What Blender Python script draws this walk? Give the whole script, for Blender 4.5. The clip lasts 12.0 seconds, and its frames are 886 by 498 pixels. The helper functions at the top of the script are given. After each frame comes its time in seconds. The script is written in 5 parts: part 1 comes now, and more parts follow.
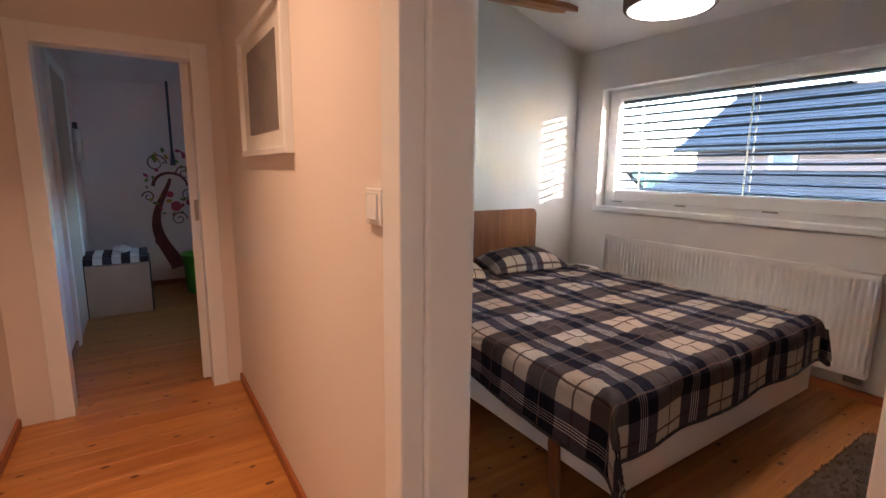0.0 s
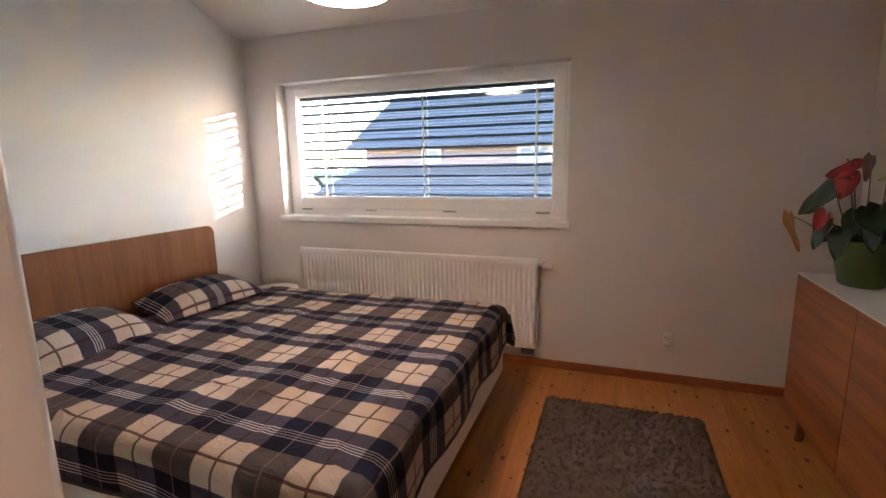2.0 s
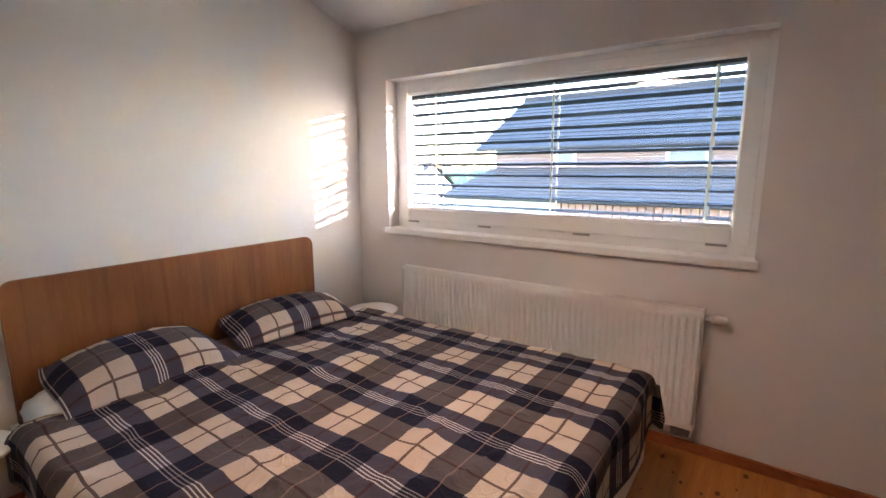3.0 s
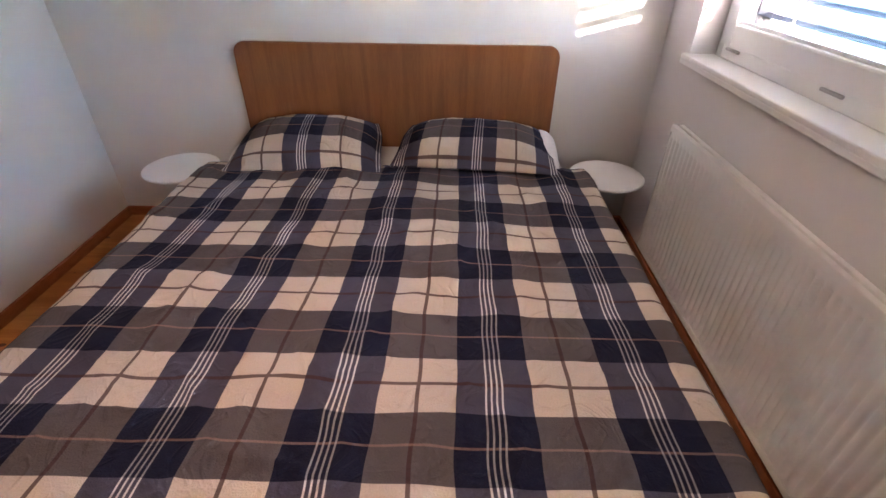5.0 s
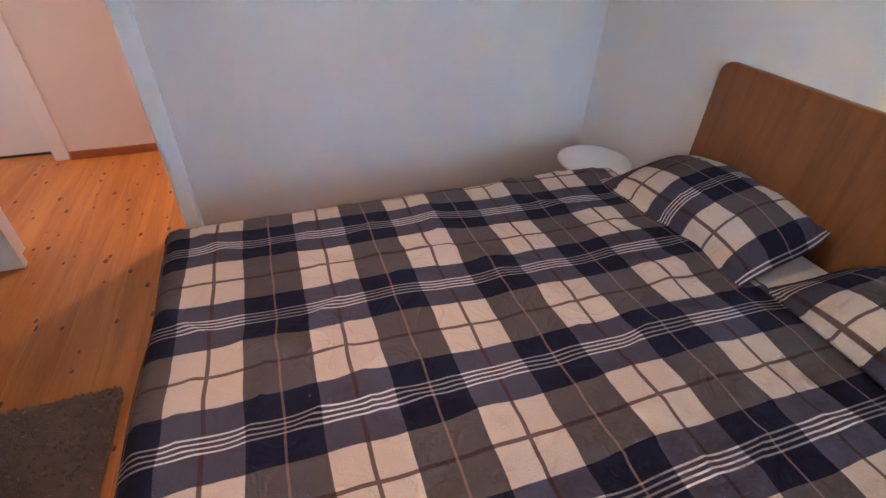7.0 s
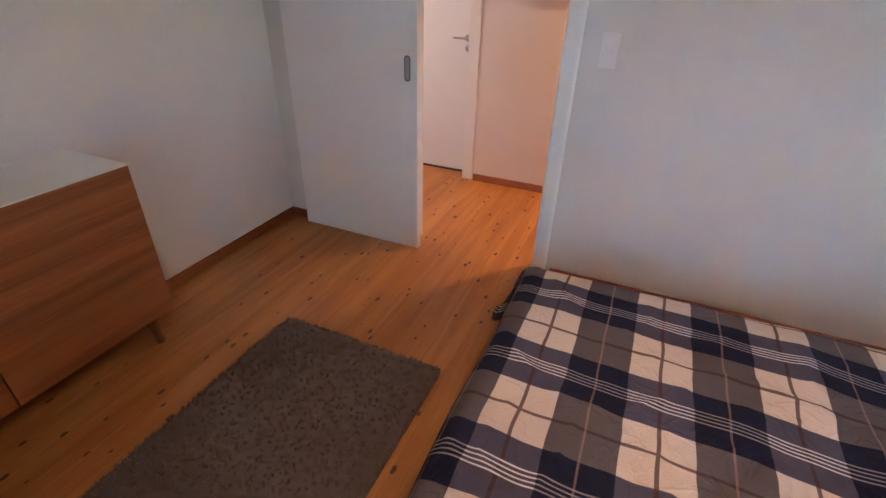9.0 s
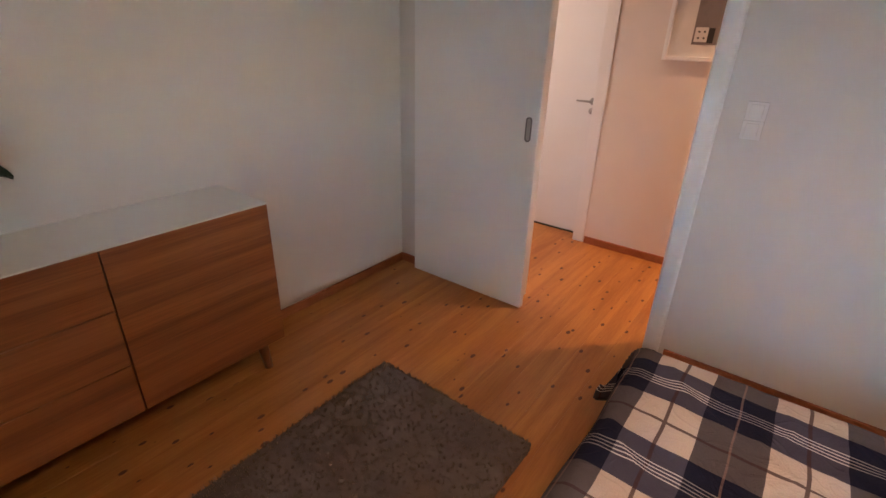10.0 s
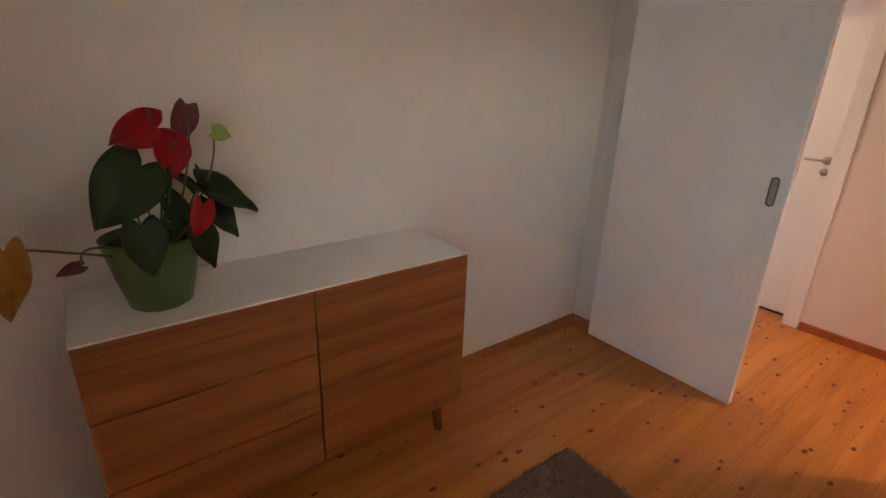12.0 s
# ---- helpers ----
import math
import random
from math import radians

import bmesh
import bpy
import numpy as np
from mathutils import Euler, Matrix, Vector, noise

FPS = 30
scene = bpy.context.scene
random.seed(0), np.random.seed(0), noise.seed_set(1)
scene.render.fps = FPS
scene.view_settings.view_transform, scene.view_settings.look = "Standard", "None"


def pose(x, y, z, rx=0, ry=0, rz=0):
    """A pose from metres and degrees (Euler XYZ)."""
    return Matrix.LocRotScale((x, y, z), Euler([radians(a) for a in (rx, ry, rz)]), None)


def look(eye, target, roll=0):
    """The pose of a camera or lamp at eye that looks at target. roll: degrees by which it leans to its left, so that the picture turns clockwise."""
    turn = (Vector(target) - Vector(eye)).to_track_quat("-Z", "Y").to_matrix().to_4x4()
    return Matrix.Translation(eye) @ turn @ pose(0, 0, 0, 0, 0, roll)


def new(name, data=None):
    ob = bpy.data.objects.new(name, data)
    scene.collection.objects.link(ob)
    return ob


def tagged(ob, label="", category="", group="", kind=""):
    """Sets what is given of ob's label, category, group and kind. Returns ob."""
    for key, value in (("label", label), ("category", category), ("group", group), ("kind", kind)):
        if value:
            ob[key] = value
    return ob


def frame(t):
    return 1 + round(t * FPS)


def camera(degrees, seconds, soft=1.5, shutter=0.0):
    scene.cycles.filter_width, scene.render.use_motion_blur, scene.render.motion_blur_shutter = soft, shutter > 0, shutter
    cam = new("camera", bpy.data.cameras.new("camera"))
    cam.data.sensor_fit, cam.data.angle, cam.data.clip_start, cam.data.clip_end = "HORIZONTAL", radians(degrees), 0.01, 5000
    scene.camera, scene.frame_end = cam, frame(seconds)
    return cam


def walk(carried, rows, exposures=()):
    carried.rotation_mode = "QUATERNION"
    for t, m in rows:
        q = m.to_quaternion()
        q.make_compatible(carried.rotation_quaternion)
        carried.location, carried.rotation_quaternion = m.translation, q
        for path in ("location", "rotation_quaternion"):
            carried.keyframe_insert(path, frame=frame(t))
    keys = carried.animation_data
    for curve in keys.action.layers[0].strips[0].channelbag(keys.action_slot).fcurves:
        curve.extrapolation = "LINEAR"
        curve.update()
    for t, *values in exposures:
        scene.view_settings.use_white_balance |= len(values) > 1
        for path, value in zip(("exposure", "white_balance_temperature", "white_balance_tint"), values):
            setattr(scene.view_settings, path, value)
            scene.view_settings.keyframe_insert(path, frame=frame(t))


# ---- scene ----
cam = camera(86.7, 12.0)
PATH = [
    (0, (3.055, -0.553, 1.287), (1.398, 0.517, 0.953), 0.6),
    (0.5, (2.885, -0.481, 1.285), (1.615, 1.029, 0.96), 0.1),
    (1, (2.779, -0.419, 1.335), (1.851, 1.32, 0.993), -0.6),
    (1.5, (2.705, -0.353, 1.339), (2.018, 1.494, 0.999), -0.8),
    (2, (2.703, -0.187, 1.355), (2.03, 1.663, 1.002), -1.0),
    (2.5, (2.615, 0.071, 1.401), (1.781, 1.854, 1.049), -0.7),
    (3, (2.498, 0.408, 1.401), (1.349, 2.009, 1.057), -0.3),
    (3.5, (2.482, 0.75, 1.39), (1.045, 2.066, 0.94), 0.1),
    (3.7, (2.505, 0.895, 1.375), (0.958, 2.049, 0.848), -0.1),
    (5.3, (2.264, 2.049, 1.412), (0.674, 1.786, 0.228), 0.7),
    (5.5, (2.171, 2.148, 1.426), (0.625, 1.731, 0.227), 0.7),
    (6, (1.876, 2.264, 1.417), (0.514, 1.438, 0.208), 0.8),
    (6.5, (1.702, 2.259, 1.419), (0.685, 1.028, 0.215), 1.7),
    (7, (1.694, 2.269, 1.428), (1.142, 0.765, 0.231), 2.0),
    (7.5, (1.729, 2.279, 1.448), (1.564, 0.686, 0.251), 2.1),
    (7.7, (1.746, 2.278, 1.46), (1.72, 0.678, 0.26), 2.1),
    (9.3, (1.843, 2.275, 1.463), (2.639, 0.711, 0.504), 1.7),
    (9.5, (1.843, 2.26, 1.469), (2.724, 0.721, 0.543), 1.6),
    (10, (1.873, 2.245, 1.475), (2.962, 0.791, 0.638), 1.6),
    (10.5, (1.896, 2.236, 1.476), (3.192, 0.906, 0.732), 1.6),
    (11, (1.955, 2.228, 1.459), (3.425, 1.057, 0.778), 1.8),
    (11.5, (2.074, 2.252, 1.44), (3.586, 1.132, 0.764), 1.9),
    (12, (2.282, 2.311, 1.436), (3.778, 1.169, 0.756), 1.9),
]
walk(cam, [(t, look(eye, target, roll)) for t, eye, target, roll in PATH], [(0.0, 6.85, 6350, 22), (1.0, 6.93, 6450, 23), (2.0, 7.05, 6850, 25), (4.0, 7.05, 6400, 26), (5.5, 7.02, 6150, 27), (8.0, 6.97, 6100, 28), (9.5, 6.88, 6750, 29), (12.0, 6.8, 7500, 27)])

# ---- world, sun, lamps ----
world = bpy.data.worlds.new("sky")
scene.world = world
world.use_nodes = True
wn = world.node_tree
sky = wn.nodes.new("ShaderNodeTexSky")
sky.sky_type = "NISHITA"
sky.sun_disc = False
SUN_DIR = Vector((2.1, 1.0, 0.25)).normalized()
sky.sun_elevation = math.asin(SUN_DIR.z)
sky.sun_rotation = math.atan2(SUN_DIR.x, SUN_DIR.y)
sky.air_density, sky.dust_density, sky.ozone_density = 1.0, 0.12, 2.4
wn.nodes["Background"].inputs["Strength"].default_value = 0.15
wn.links.new(sky.outputs["Color"], wn.nodes["Background"].inputs["Color"])

sun_data = bpy.data.lights.new("sun", "SUN")
sun_data.energy, sun_data.angle, sun_data.color = 0.17, radians(0.5), (1.0, 0.94, 0.88)
sun = new("sun", sun_data)
sun.matrix_world = look(SUN_DIR * 30, (0, 0, 0))


def area_lamp(name, m, size, energy, colour, shape="DISK"):
    data = bpy.data.lights.new(name, "AREA")
    data.shape, data.size, data.energy, data.color = shape, size, energy, colour
    ob = new(name, data)
    ob.matrix_world = m
    return ob


WARM = (1.0, 0.635, 0.37)
pendant_glow = area_lamp("pendant_glow", look((1.68, 1.55, 2.0), (1.68, 1.55, 0)), 0.3, 0.036, (1.0, 0.55, 0.285))
pendant_glow.data.spread = radians(132)
area_lamp("pendant_uplight", look((1.68, 1.55, 2.18), (1.68, 1.55, 3)), 0.3, 0.007, (1.0, 0.66, 0.44))
hall_glow = area_lamp("hall_ceiling_glow", look((1.7, -0.74, 2.57), (1.7, -0.74, 0)), 0.09, 0.122, WARM)
hall_glow.data.spread = radians(100)
hall_second = area_lamp("hall_second_glow", look((4.2, -0.62, 2.57), (4.2, -0.62, 0)), 0.09, 0.11, (1.0, 0.80, 0.58))
hall_second.data.spread = radians(150)
# unseen daylight-coloured fill lamp, added to brighten the hall's white door
door_fill = area_lamp("hall_door_fill", look((4.75, -0.06, 1.15), (4.2, -1.15, 1.1)), 0.7, 0.062, (0.92, 0.96, 1.0), "SQUARE")


# ---- materials ----
def material(name, colour, rough=0.6, metal=0.0, second=None, scale=3.0, amount=0.5, fine=0.0, fine_scale=200.0, bump=0.0, stretch=(1, 1, 1), coat=0.0, spec=0.5):
    """A surface whose colour drifts between two shades at a large and a small scale, with fine relief."""
    m = bpy.data.materials.new(name)
    m.use_nodes = True
    nt = m.node_tree
    b = nt.nodes["Principled BSDF"]
    b.inputs["Roughness"].default_value = rough
    b.inputs["Metallic"].default_value = metal
    b.inputs["Coat Weight"].default_value = coat
    b.inputs["Specular IOR Level"].default_value = spec
    second = second or tuple(c * 0.88 for c in colour)
    co = nt.nodes.new("ShaderNodeTexCoord")
    mp = nt.nodes.new("ShaderNodeMapping")
    mp.inputs["Scale"].default_value = stretch
    nt.links.new(co.outputs["Object"], mp.inputs["Vector"])
    big = nt.nodes.new("ShaderNodeTexNoise")
    big.inputs["Scale"].default_value, big.inputs["Detail"].default_value = scale, 5
    small = nt.nodes.new("ShaderNodeTexNoise")
    small.inputs["Scale"].default_value, small.inputs["Detail"].default_value = fine_scale, 3
    for n in (big, small):
        nt.links.new(mp.outputs[0], n.inputs["Vector"])
    ramp = nt.nodes.new("ShaderNodeMapRange")
    ramp.inputs[1].default_value, ramp.inputs[2].default_value = 0.5 - amount * 0.5, 0.5 + amount * 0.5
    mixf = nt.nodes.new("ShaderNodeMath")
    mixf.operation = "MULTIPLY_ADD"
    mixf.inputs[1].default_value = fine
    nt.links.new(small.outputs["Fac"], mixf.inputs[0])
    nt.links.new(big.outputs["Fac"], mixf.inputs[2])
    nt.links.new(mixf.outputs[0], ramp.inputs[0])
    mix = nt.nodes.new("ShaderNodeMix")
    mix.data_type = "RGBA"
    mix.inputs[6].default_value, mix.inputs[7].default_value = (*second, 1), (*colour, 1)
    nt.links.new(ramp.outputs[0], mix.inputs[0])
    nt.links.new(mix.outputs[2], b.inputs["Base Color"])
    if bump:
        bp = nt.nodes.new("ShaderNodeBump")
        bp.inputs["Strength"].default_value, bp.inputs["Distance"].default_value = bump, 0.002
        nt.links.new(small.outputs["Fac"], bp.inputs["Height"])
        nt.links.new(bp.outputs[0], b.inputs["Normal"])
    return m


def wood(name, light, dark, along=(1, 14, 14), grain=9.0, rough=0.45, knots=False, per_piece=0.0, knot_colour=(0.085, 0.022, 0.007)):
    """Wood with stretched grain; along: small number on the axis along which the grain runs."""
    m = bpy.data.materials.new(name)
    m.use_nodes = True
    nt = m.node_tree
    b = nt.nodes["Principled BSDF"]
    b.inputs["Roughness"].default_value = rough
    co = nt.nodes.new("ShaderNodeTexCoord")
    info = nt.nodes.new("ShaderNodeObjectInfo")
    shift = nt.nodes.new("ShaderNodeVectorMath")
    shift.operation = "MULTIPLY_ADD"
    shift.inputs[1].default_value = (7, 5, 3)
    nt.links.new(info.outputs["Random"], shift.inputs[0])
    nt.links.new(co.outputs["Object"], shift.inputs[2])
    mp = nt.nodes.new("ShaderNodeMapping")
    mp.inputs["Scale"].default_value = along
    nt.links.new(shift.outputs[0], mp.inputs["Vector"])
    n1 = nt.nodes.new("ShaderNodeTexNoise")
    n1.inputs["Scale"].default_value, n1.inputs["Detail"].default_value, n1.inputs["Distortion"].default_value = grain * 0.35, 4, 0.6
    n2 = nt.nodes.new("ShaderNodeTexNoise")
    n2.inputs["Scale"].default_value, n2.inputs["Detail"].default_value = grain * 4, 6
    for n in (n1, n2):
        nt.links.new(mp.outputs[0], n.inputs["Vector"])
    add = nt.nodes.new("ShaderNodeMath")
    add.operation = "MULTIPLY_ADD"
    add.inputs[1].default_value = 0.45
    nt.links.new(n2.outputs["Fac"], add.inputs[0])
    nt.links.new(n1.outputs["Fac"], add.inputs[2])
    rng = nt.nodes.new("ShaderNodeMapRange")
    rng.inputs[1].default_value, rng.inputs[2].default_value = 0.52, 0.92
    nt.links.new(add.outputs[0], rng.inputs[0])
    mix = nt.nodes.new("ShaderNodeMix")
    mix.data_type = "RGBA"
    mix.inputs[6].default_value, mix.inputs[7].default_value = (*dark, 1), (*light, 1)
    nt.links.new(rng.outputs[0], mix.inputs[0])
    out = mix.outputs[2]
    if per_piece:
        hsv = nt.nodes.new("ShaderNodeHueSaturation")
        pr = nt.nodes.new("ShaderNodeMapRange")
        pr.inputs[3].default_value, pr.inputs[4].default_value = 1 - per_piece, 1 + per_piece
        nt.links.new(info.outputs["Random"], pr.inputs[0])
        nt.links.new(pr.outputs[0], hsv.inputs["Value"])
        nt.links.new(out, hsv.inputs["Color"])
        out = hsv.outputs[0]
    if knots:
        kmp = nt.nodes.new("ShaderNodeMapping")
        kmp.inputs["Scale"].default_value = (11.0, 6.2, 1)
        nt.links.new(shift.outputs[0], kmp.inputs["Vector"])
        vo = nt.nodes.new("ShaderNodeTexVoronoi")
        vo.voronoi_dimensions = "2D"
        vo.inputs["Scale"].default_value = 1.0
        nt.links.new(kmp.outputs[0], vo.inputs["Vector"])
        sep = nt.nodes.new("ShaderNodeSeparateColor")
        nt.links.new(vo.outputs["Color"], sep.inputs[0])
        size = nt.nodes.new("ShaderNodeMapRange")
        size.inputs[1].default_value, size.inputs[2].default_value, size.inputs[3].default_value, size.inputs[4].default_value = 0.36, 1.0, 0.0, 0.135
        nt.links.new(sep.outputs[0], size.inputs[0])
        wob = nt.nodes.new("ShaderNodeTexNoise")
        wob.inputs["Scale"].default_value = 60
        nt.links.new(shift.outputs[0], wob.inputs["Vector"])
        wd = nt.nodes.new("ShaderNodeMath")
        wd.operation = "MULTIPLY_ADD"
        wd.inputs[1].default_value = 0.05
        nt.links.new(wob.outputs["Fac"], wd.inputs[0])
        nt.links.new(vo.outputs["Distance"], wd.inputs[2])
        less = nt.nodes.new("ShaderNodeMath")
        less.operation = "SUBTRACT"
        nt.links.new(size.outputs[0], less.inputs[0])
        nt.links.new(wd.outputs[0], less.inputs[1])
        soft = nt.nodes.new("ShaderNodeMapRange")
        soft.inputs[1].default_value, soft.inputs[2].default_value = -0.025, 0.012
        nt.links.new(less.outputs[0], soft.inputs[0])
        km = nt.nodes.new("ShaderNodeMix")
        km.data_type = "RGBA"
        km.inputs[7].default_value = (*knot_colour, 1)
        nt.links.new(soft.outputs[0], km.inputs[0])
        nt.links.new(out, km.inputs[6])
        out = km.outputs[2]
    nt.links.new(out, b.inputs["Base Color"])
    bp = nt.nodes.new("ShaderNodeBump")
    bp.inputs["Strength"].default_value, bp.inputs["Distance"].default_value = 0.12, 0.001
    nt.links.new(n2.outputs["Fac"], bp.inputs["Height"])
    nt.links.new(bp.outputs[0], b.inputs["Normal"])
    return m


def plaid(name, cx, cy, px, py):
    """Woven check, in metres of the cloth: bands along x with white pinstripes, crossed by bands along y."""
    m = bpy.data.materials.new(name)
    m.use_nodes = True
    nt = m.node_tree
    b = nt.nodes["Principled BSDF"]
    b.inputs["Roughness"].default_value = 0.9
    b.inputs["Specular IOR Level"].default_value = 0.15
    uv = nt.nodes.new("ShaderNodeUVMap")
    sep = nt.nodes.new("ShaderNodeSeparateXYZ")
    nt.links.new(uv.outputs[0], sep.inputs[0])

    def maths(op, a, c=None, clamp=False):
        n = nt.nodes.new("ShaderNodeMath")
        n.operation, n.use_clamp = op, clamp
        for i, v in enumerate((a, c)):
            if v is None:
                continue
            if isinstance(v, (int, float)):
                n.inputs[i].default_value = v
            else:
                nt.links.new(v, n.inputs[i])
        return n.outputs[0]

    def offset(axis, centre, period):
        """Signed distance from the nearest light band's centre."""
        u = maths("SUBTRACT", sep.outputs[axis], centre)
        return maths("MULTIPLY", maths("SUBTRACT", maths("FRACT", maths("ADD", maths("DIVIDE", u, period), 0.5)), 0.5), period)

    def line(d, at, half, soft=0.0012):
        """1 within half of at."""
        e = maths("SUBTRACT", half, maths("ABSOLUTE", maths("SUBTRACT", d, at)))
        return maths("MULTIPLY", maths("ADD", maths("DIVIDE", e, soft), 0.5), 1.0, True)

    dx, dy = offset("X", cx, px), offset("Y", cy, py)
    ax, ay = maths("ABSOLUTE", dx), maths("ABSOLUTE", dy)
    row = line(dx, 0, px * 0.25)
    col = line(dy, 0, py * 0.255)

    def mixc(f, a, c):
        n = nt.nodes.new("ShaderNodeMix")
        n.data_type = "RGBA"
        nt.links.new(f, n.inputs[0])
        for i, v in ((6, a), (7, c)):
            if isinstance(v, tuple):
                n.inputs[i].default_value = (*v, 1)
            else:
                nt.links.new(v, n.inputs[i])
        return n.outputs[2]

    cream, taupe, slate, navy = (0.51, 0.42, 0.335), (0.090, 0.076, 0.074), (0.065, 0.060, 0.083), (0.009, 0.0105, 0.025)
    c = mixc(row, mixc(col, navy, taupe), mixc(col, slate, cream))
    brown = maths("MULTIPLY", maths("MAXIMUM", line(dy, 0, 0.0046), line(dx, 0, 0.0046)), 0.85)
    c = mixc(brown, c, (0.06, 0.03, 0.03))
    tan = maths("MULTIPLY", line(ax, px * 0.5, 0.0028), 0.32)
    c = mixc(tan, c, (0.4, 0.24, 0.17))
    stripes = None
    for k in (0.0061, 0.0183):
        s = line(ay, py * 0.5 - k, 0.0021)
        stripes = s if stripes is None else maths("MAXIMUM", stripes, s)
    # the white threads show fully on the light bands, half on the dark ones
    strength = maths("ADD", maths("MULTIPLY", row, 0.52), 0.32)
    c = mixc(maths("MULTIPLY", stripes, strength), c, (0.64, 0.60, 0.56))
    weave = nt.nodes.new("ShaderNodeTexNoise")
    weave.inputs["Scale"].default_value, weave.inputs["Detail"].default_value = 260, 2
    nt.links.new(uv.outputs[0], weave.inputs["Vector"])
    wr = nt.nodes.new("ShaderNodeMapRange")
    wr.inputs[3].default_value, wr.inputs[4].default_value = 0.86, 1.12
    nt.links.new(weave.outputs["Fac"], wr.inputs[0])
    hsv = nt.nodes.new("ShaderNodeHueSaturation")
    nt.links.new(wr.outputs[0], hsv.inputs["Value"])
    nt.links.new(c, hsv.inputs["Color"])
    nt.links.new(hsv.outputs[0], b.inputs["Base Color"])
    crease = nt.nodes.new("ShaderNodeTexNoise")
    crease.inputs["Scale"].default_value, crease.inputs["Detail"].default_value, crease.inputs["Distortion"].default_value = 4.5, 3, 0.8
    nt.links.new(uv.outputs[0], crease.inputs["Vector"])
    # finer pressed wrinkles: thin ridges where a warped noise crosses its middle
    fold = nt.nodes.new("ShaderNodeTexNoise")
    fold.inputs["Scale"].default_value, fold.inputs["Detail"].default_value, fold.inputs["Distortion"].default_value = 7.0, 2, 1.6
    nt.links.new(uv.outputs[0], fold.inputs["Vector"])
    ridge = maths("SUBTRACT", 1.0, maths("MULTIPLY", maths("ABSOLUTE", maths("SUBTRACT", fold.outputs["Fac"], 0.5)), 14.0), True)
    hsum = maths("ADD", maths("MULTIPLY", weave.outputs["Fac"], 0.12), crease.outputs["Fac"])
    hsum = maths("ADD", hsum, maths("MULTIPLY", ridge, 0.13))
    bp = nt.nodes.new("ShaderNodeBump")
    bp.inputs["Strength"].default_value, bp.inputs["Distance"].default_value = 0.6, 0.03
    nt.links.new(hsum, bp.inputs["Height"])
    nt.links.new(bp.outputs[0], b.inputs["Normal"])
    return m


def glass(name, tint=(1, 1, 1)):
    m = bpy.data.materials.new(name)
    m.use_nodes = True
    b = m.node_tree.nodes["Principled BSDF"]
    b.inputs["Transmission Weight"].default_value = 1
    b.inputs["Roughness"].default_value = 0
    b.inputs["IOR"].default_value = 1.45
    b.inputs["Base Color"].default_value = (*tint, 1)
    return m


def glow(name, colour, strength):
    m = bpy.data.materials.new(name)
    m.use_nodes = True
    b = m.node_tree.nodes["Principled BSDF"]
    b.inputs["Base Color"].default_value = (*colour, 1)
    b.inputs["Emission Color"].default_value = (*colour, 1)
    b.inputs["Emission Strength"].default_value = strength
    return m


M_WALL = material("wall_paint", (0.675, 0.65, 0.62), 0.85, second=(0.645, 0.62, 0.59), scale=1.3, fine=0.25, fine_scale=120, bump=0.12)
M_HALL = material("warm_white_paint", (0.73, 0.65, 0.585), 0.85, second=(0.70, 0.62, 0.555), scale=1.3, fine=0.25, fine_scale=120, bump=0.12)
M_LILAC = material("lilac_paint", (0.74, 0.60, 0.585), 0.85, second=(0.71, 0.57, 0.555), scale=1.3, fine=0.25, fine_scale=120, bump=0.12)
M_CEIL = material("ceiling_paint", (0.70, 0.68, 0.655), 0.9, second=(0.67, 0.65, 0.625), scale=1.0, fine=0.2, fine_scale=140, bump=0.08)
M_FRAME = material("white_lacquer", (0.80, 0.79, 0.77), 0.35, second=(0.77, 0.76, 0.74), scale=2, fine=0.1)
M_PVC = material("white_pvc", (0.82, 0.82, 0.80), 0.3, second=(0.79, 0.785, 0.77), scale=2, fine=0.1)
M_DOOR = material("door_lacquer", (0.78, 0.77, 0.76), 0.42, second=(0.75, 0.745, 0.735), scale=1.5, fine=0.2, fine_scale=300, bump=0.05)
M_RAD = material("radiator_enamel", (0.80, 0.79, 0.76), 0.3, second=(0.77, 0.76, 0.73), scale=2, fine=0.1)
M_FLOOR = wood("pine_board", (0.50, 0.207, 0.050), (0.34, 0.113, 0.023), (9, 0.55, 9), 5, 0.38, True, 0.07, (0.095, 0.020, 0.007))
M_BASE = wood("stained_skirting", (0.36, 0.118, 0.040), (0.26, 0.078, 0.025), (6, 6, 14), 6, 0.5)
M_OAK = wood("oak_veneer", (0.37, 0.120, 0.036), (0.18, 0.052, 0.015), (14, 0.45, 14), 3.4, 0.42)
M_HEAD = wood("headboard_veneer", (0.275, 0.100, 0.031), (0.19, 0.064, 0.020), (14, 14, 1.1), 5, 0.4)
M_LEG = wood("oak_leg", (0.27, 0.095, 0.034), (0.19, 0.062, 0.02), (14, 14, 1.5), 6, 0.4)
M_RACK = wood("rack_pine", (0.42, 0.18, 0.07), (0.32, 0.12, 0.045), (14, 3, 14), 6, 0.45)
M_WHITE = material("white_tabletop", (0.78, 0.775, 0.755), 0.3, second=(0.75, 0.745, 0.72), scale=4, fine=0.1)
M_DUVET = plaid("plaid_cotton", 1.640, 1.462, 0.3235, 0.347)
M_PILLOW = plaid("plaid_pillow_cotton", 0.16, 0.02, 0.3235, 0.347)
M_SHEET = material("white_sheet", (0.75, 0.73, 0.70), 0.9, scale=6, fine=0.3, bump=0.2)
M_STEEL = material("brushed_steel", (0.36, 0.345, 0.33), 0.42, 0.2, scale=20)
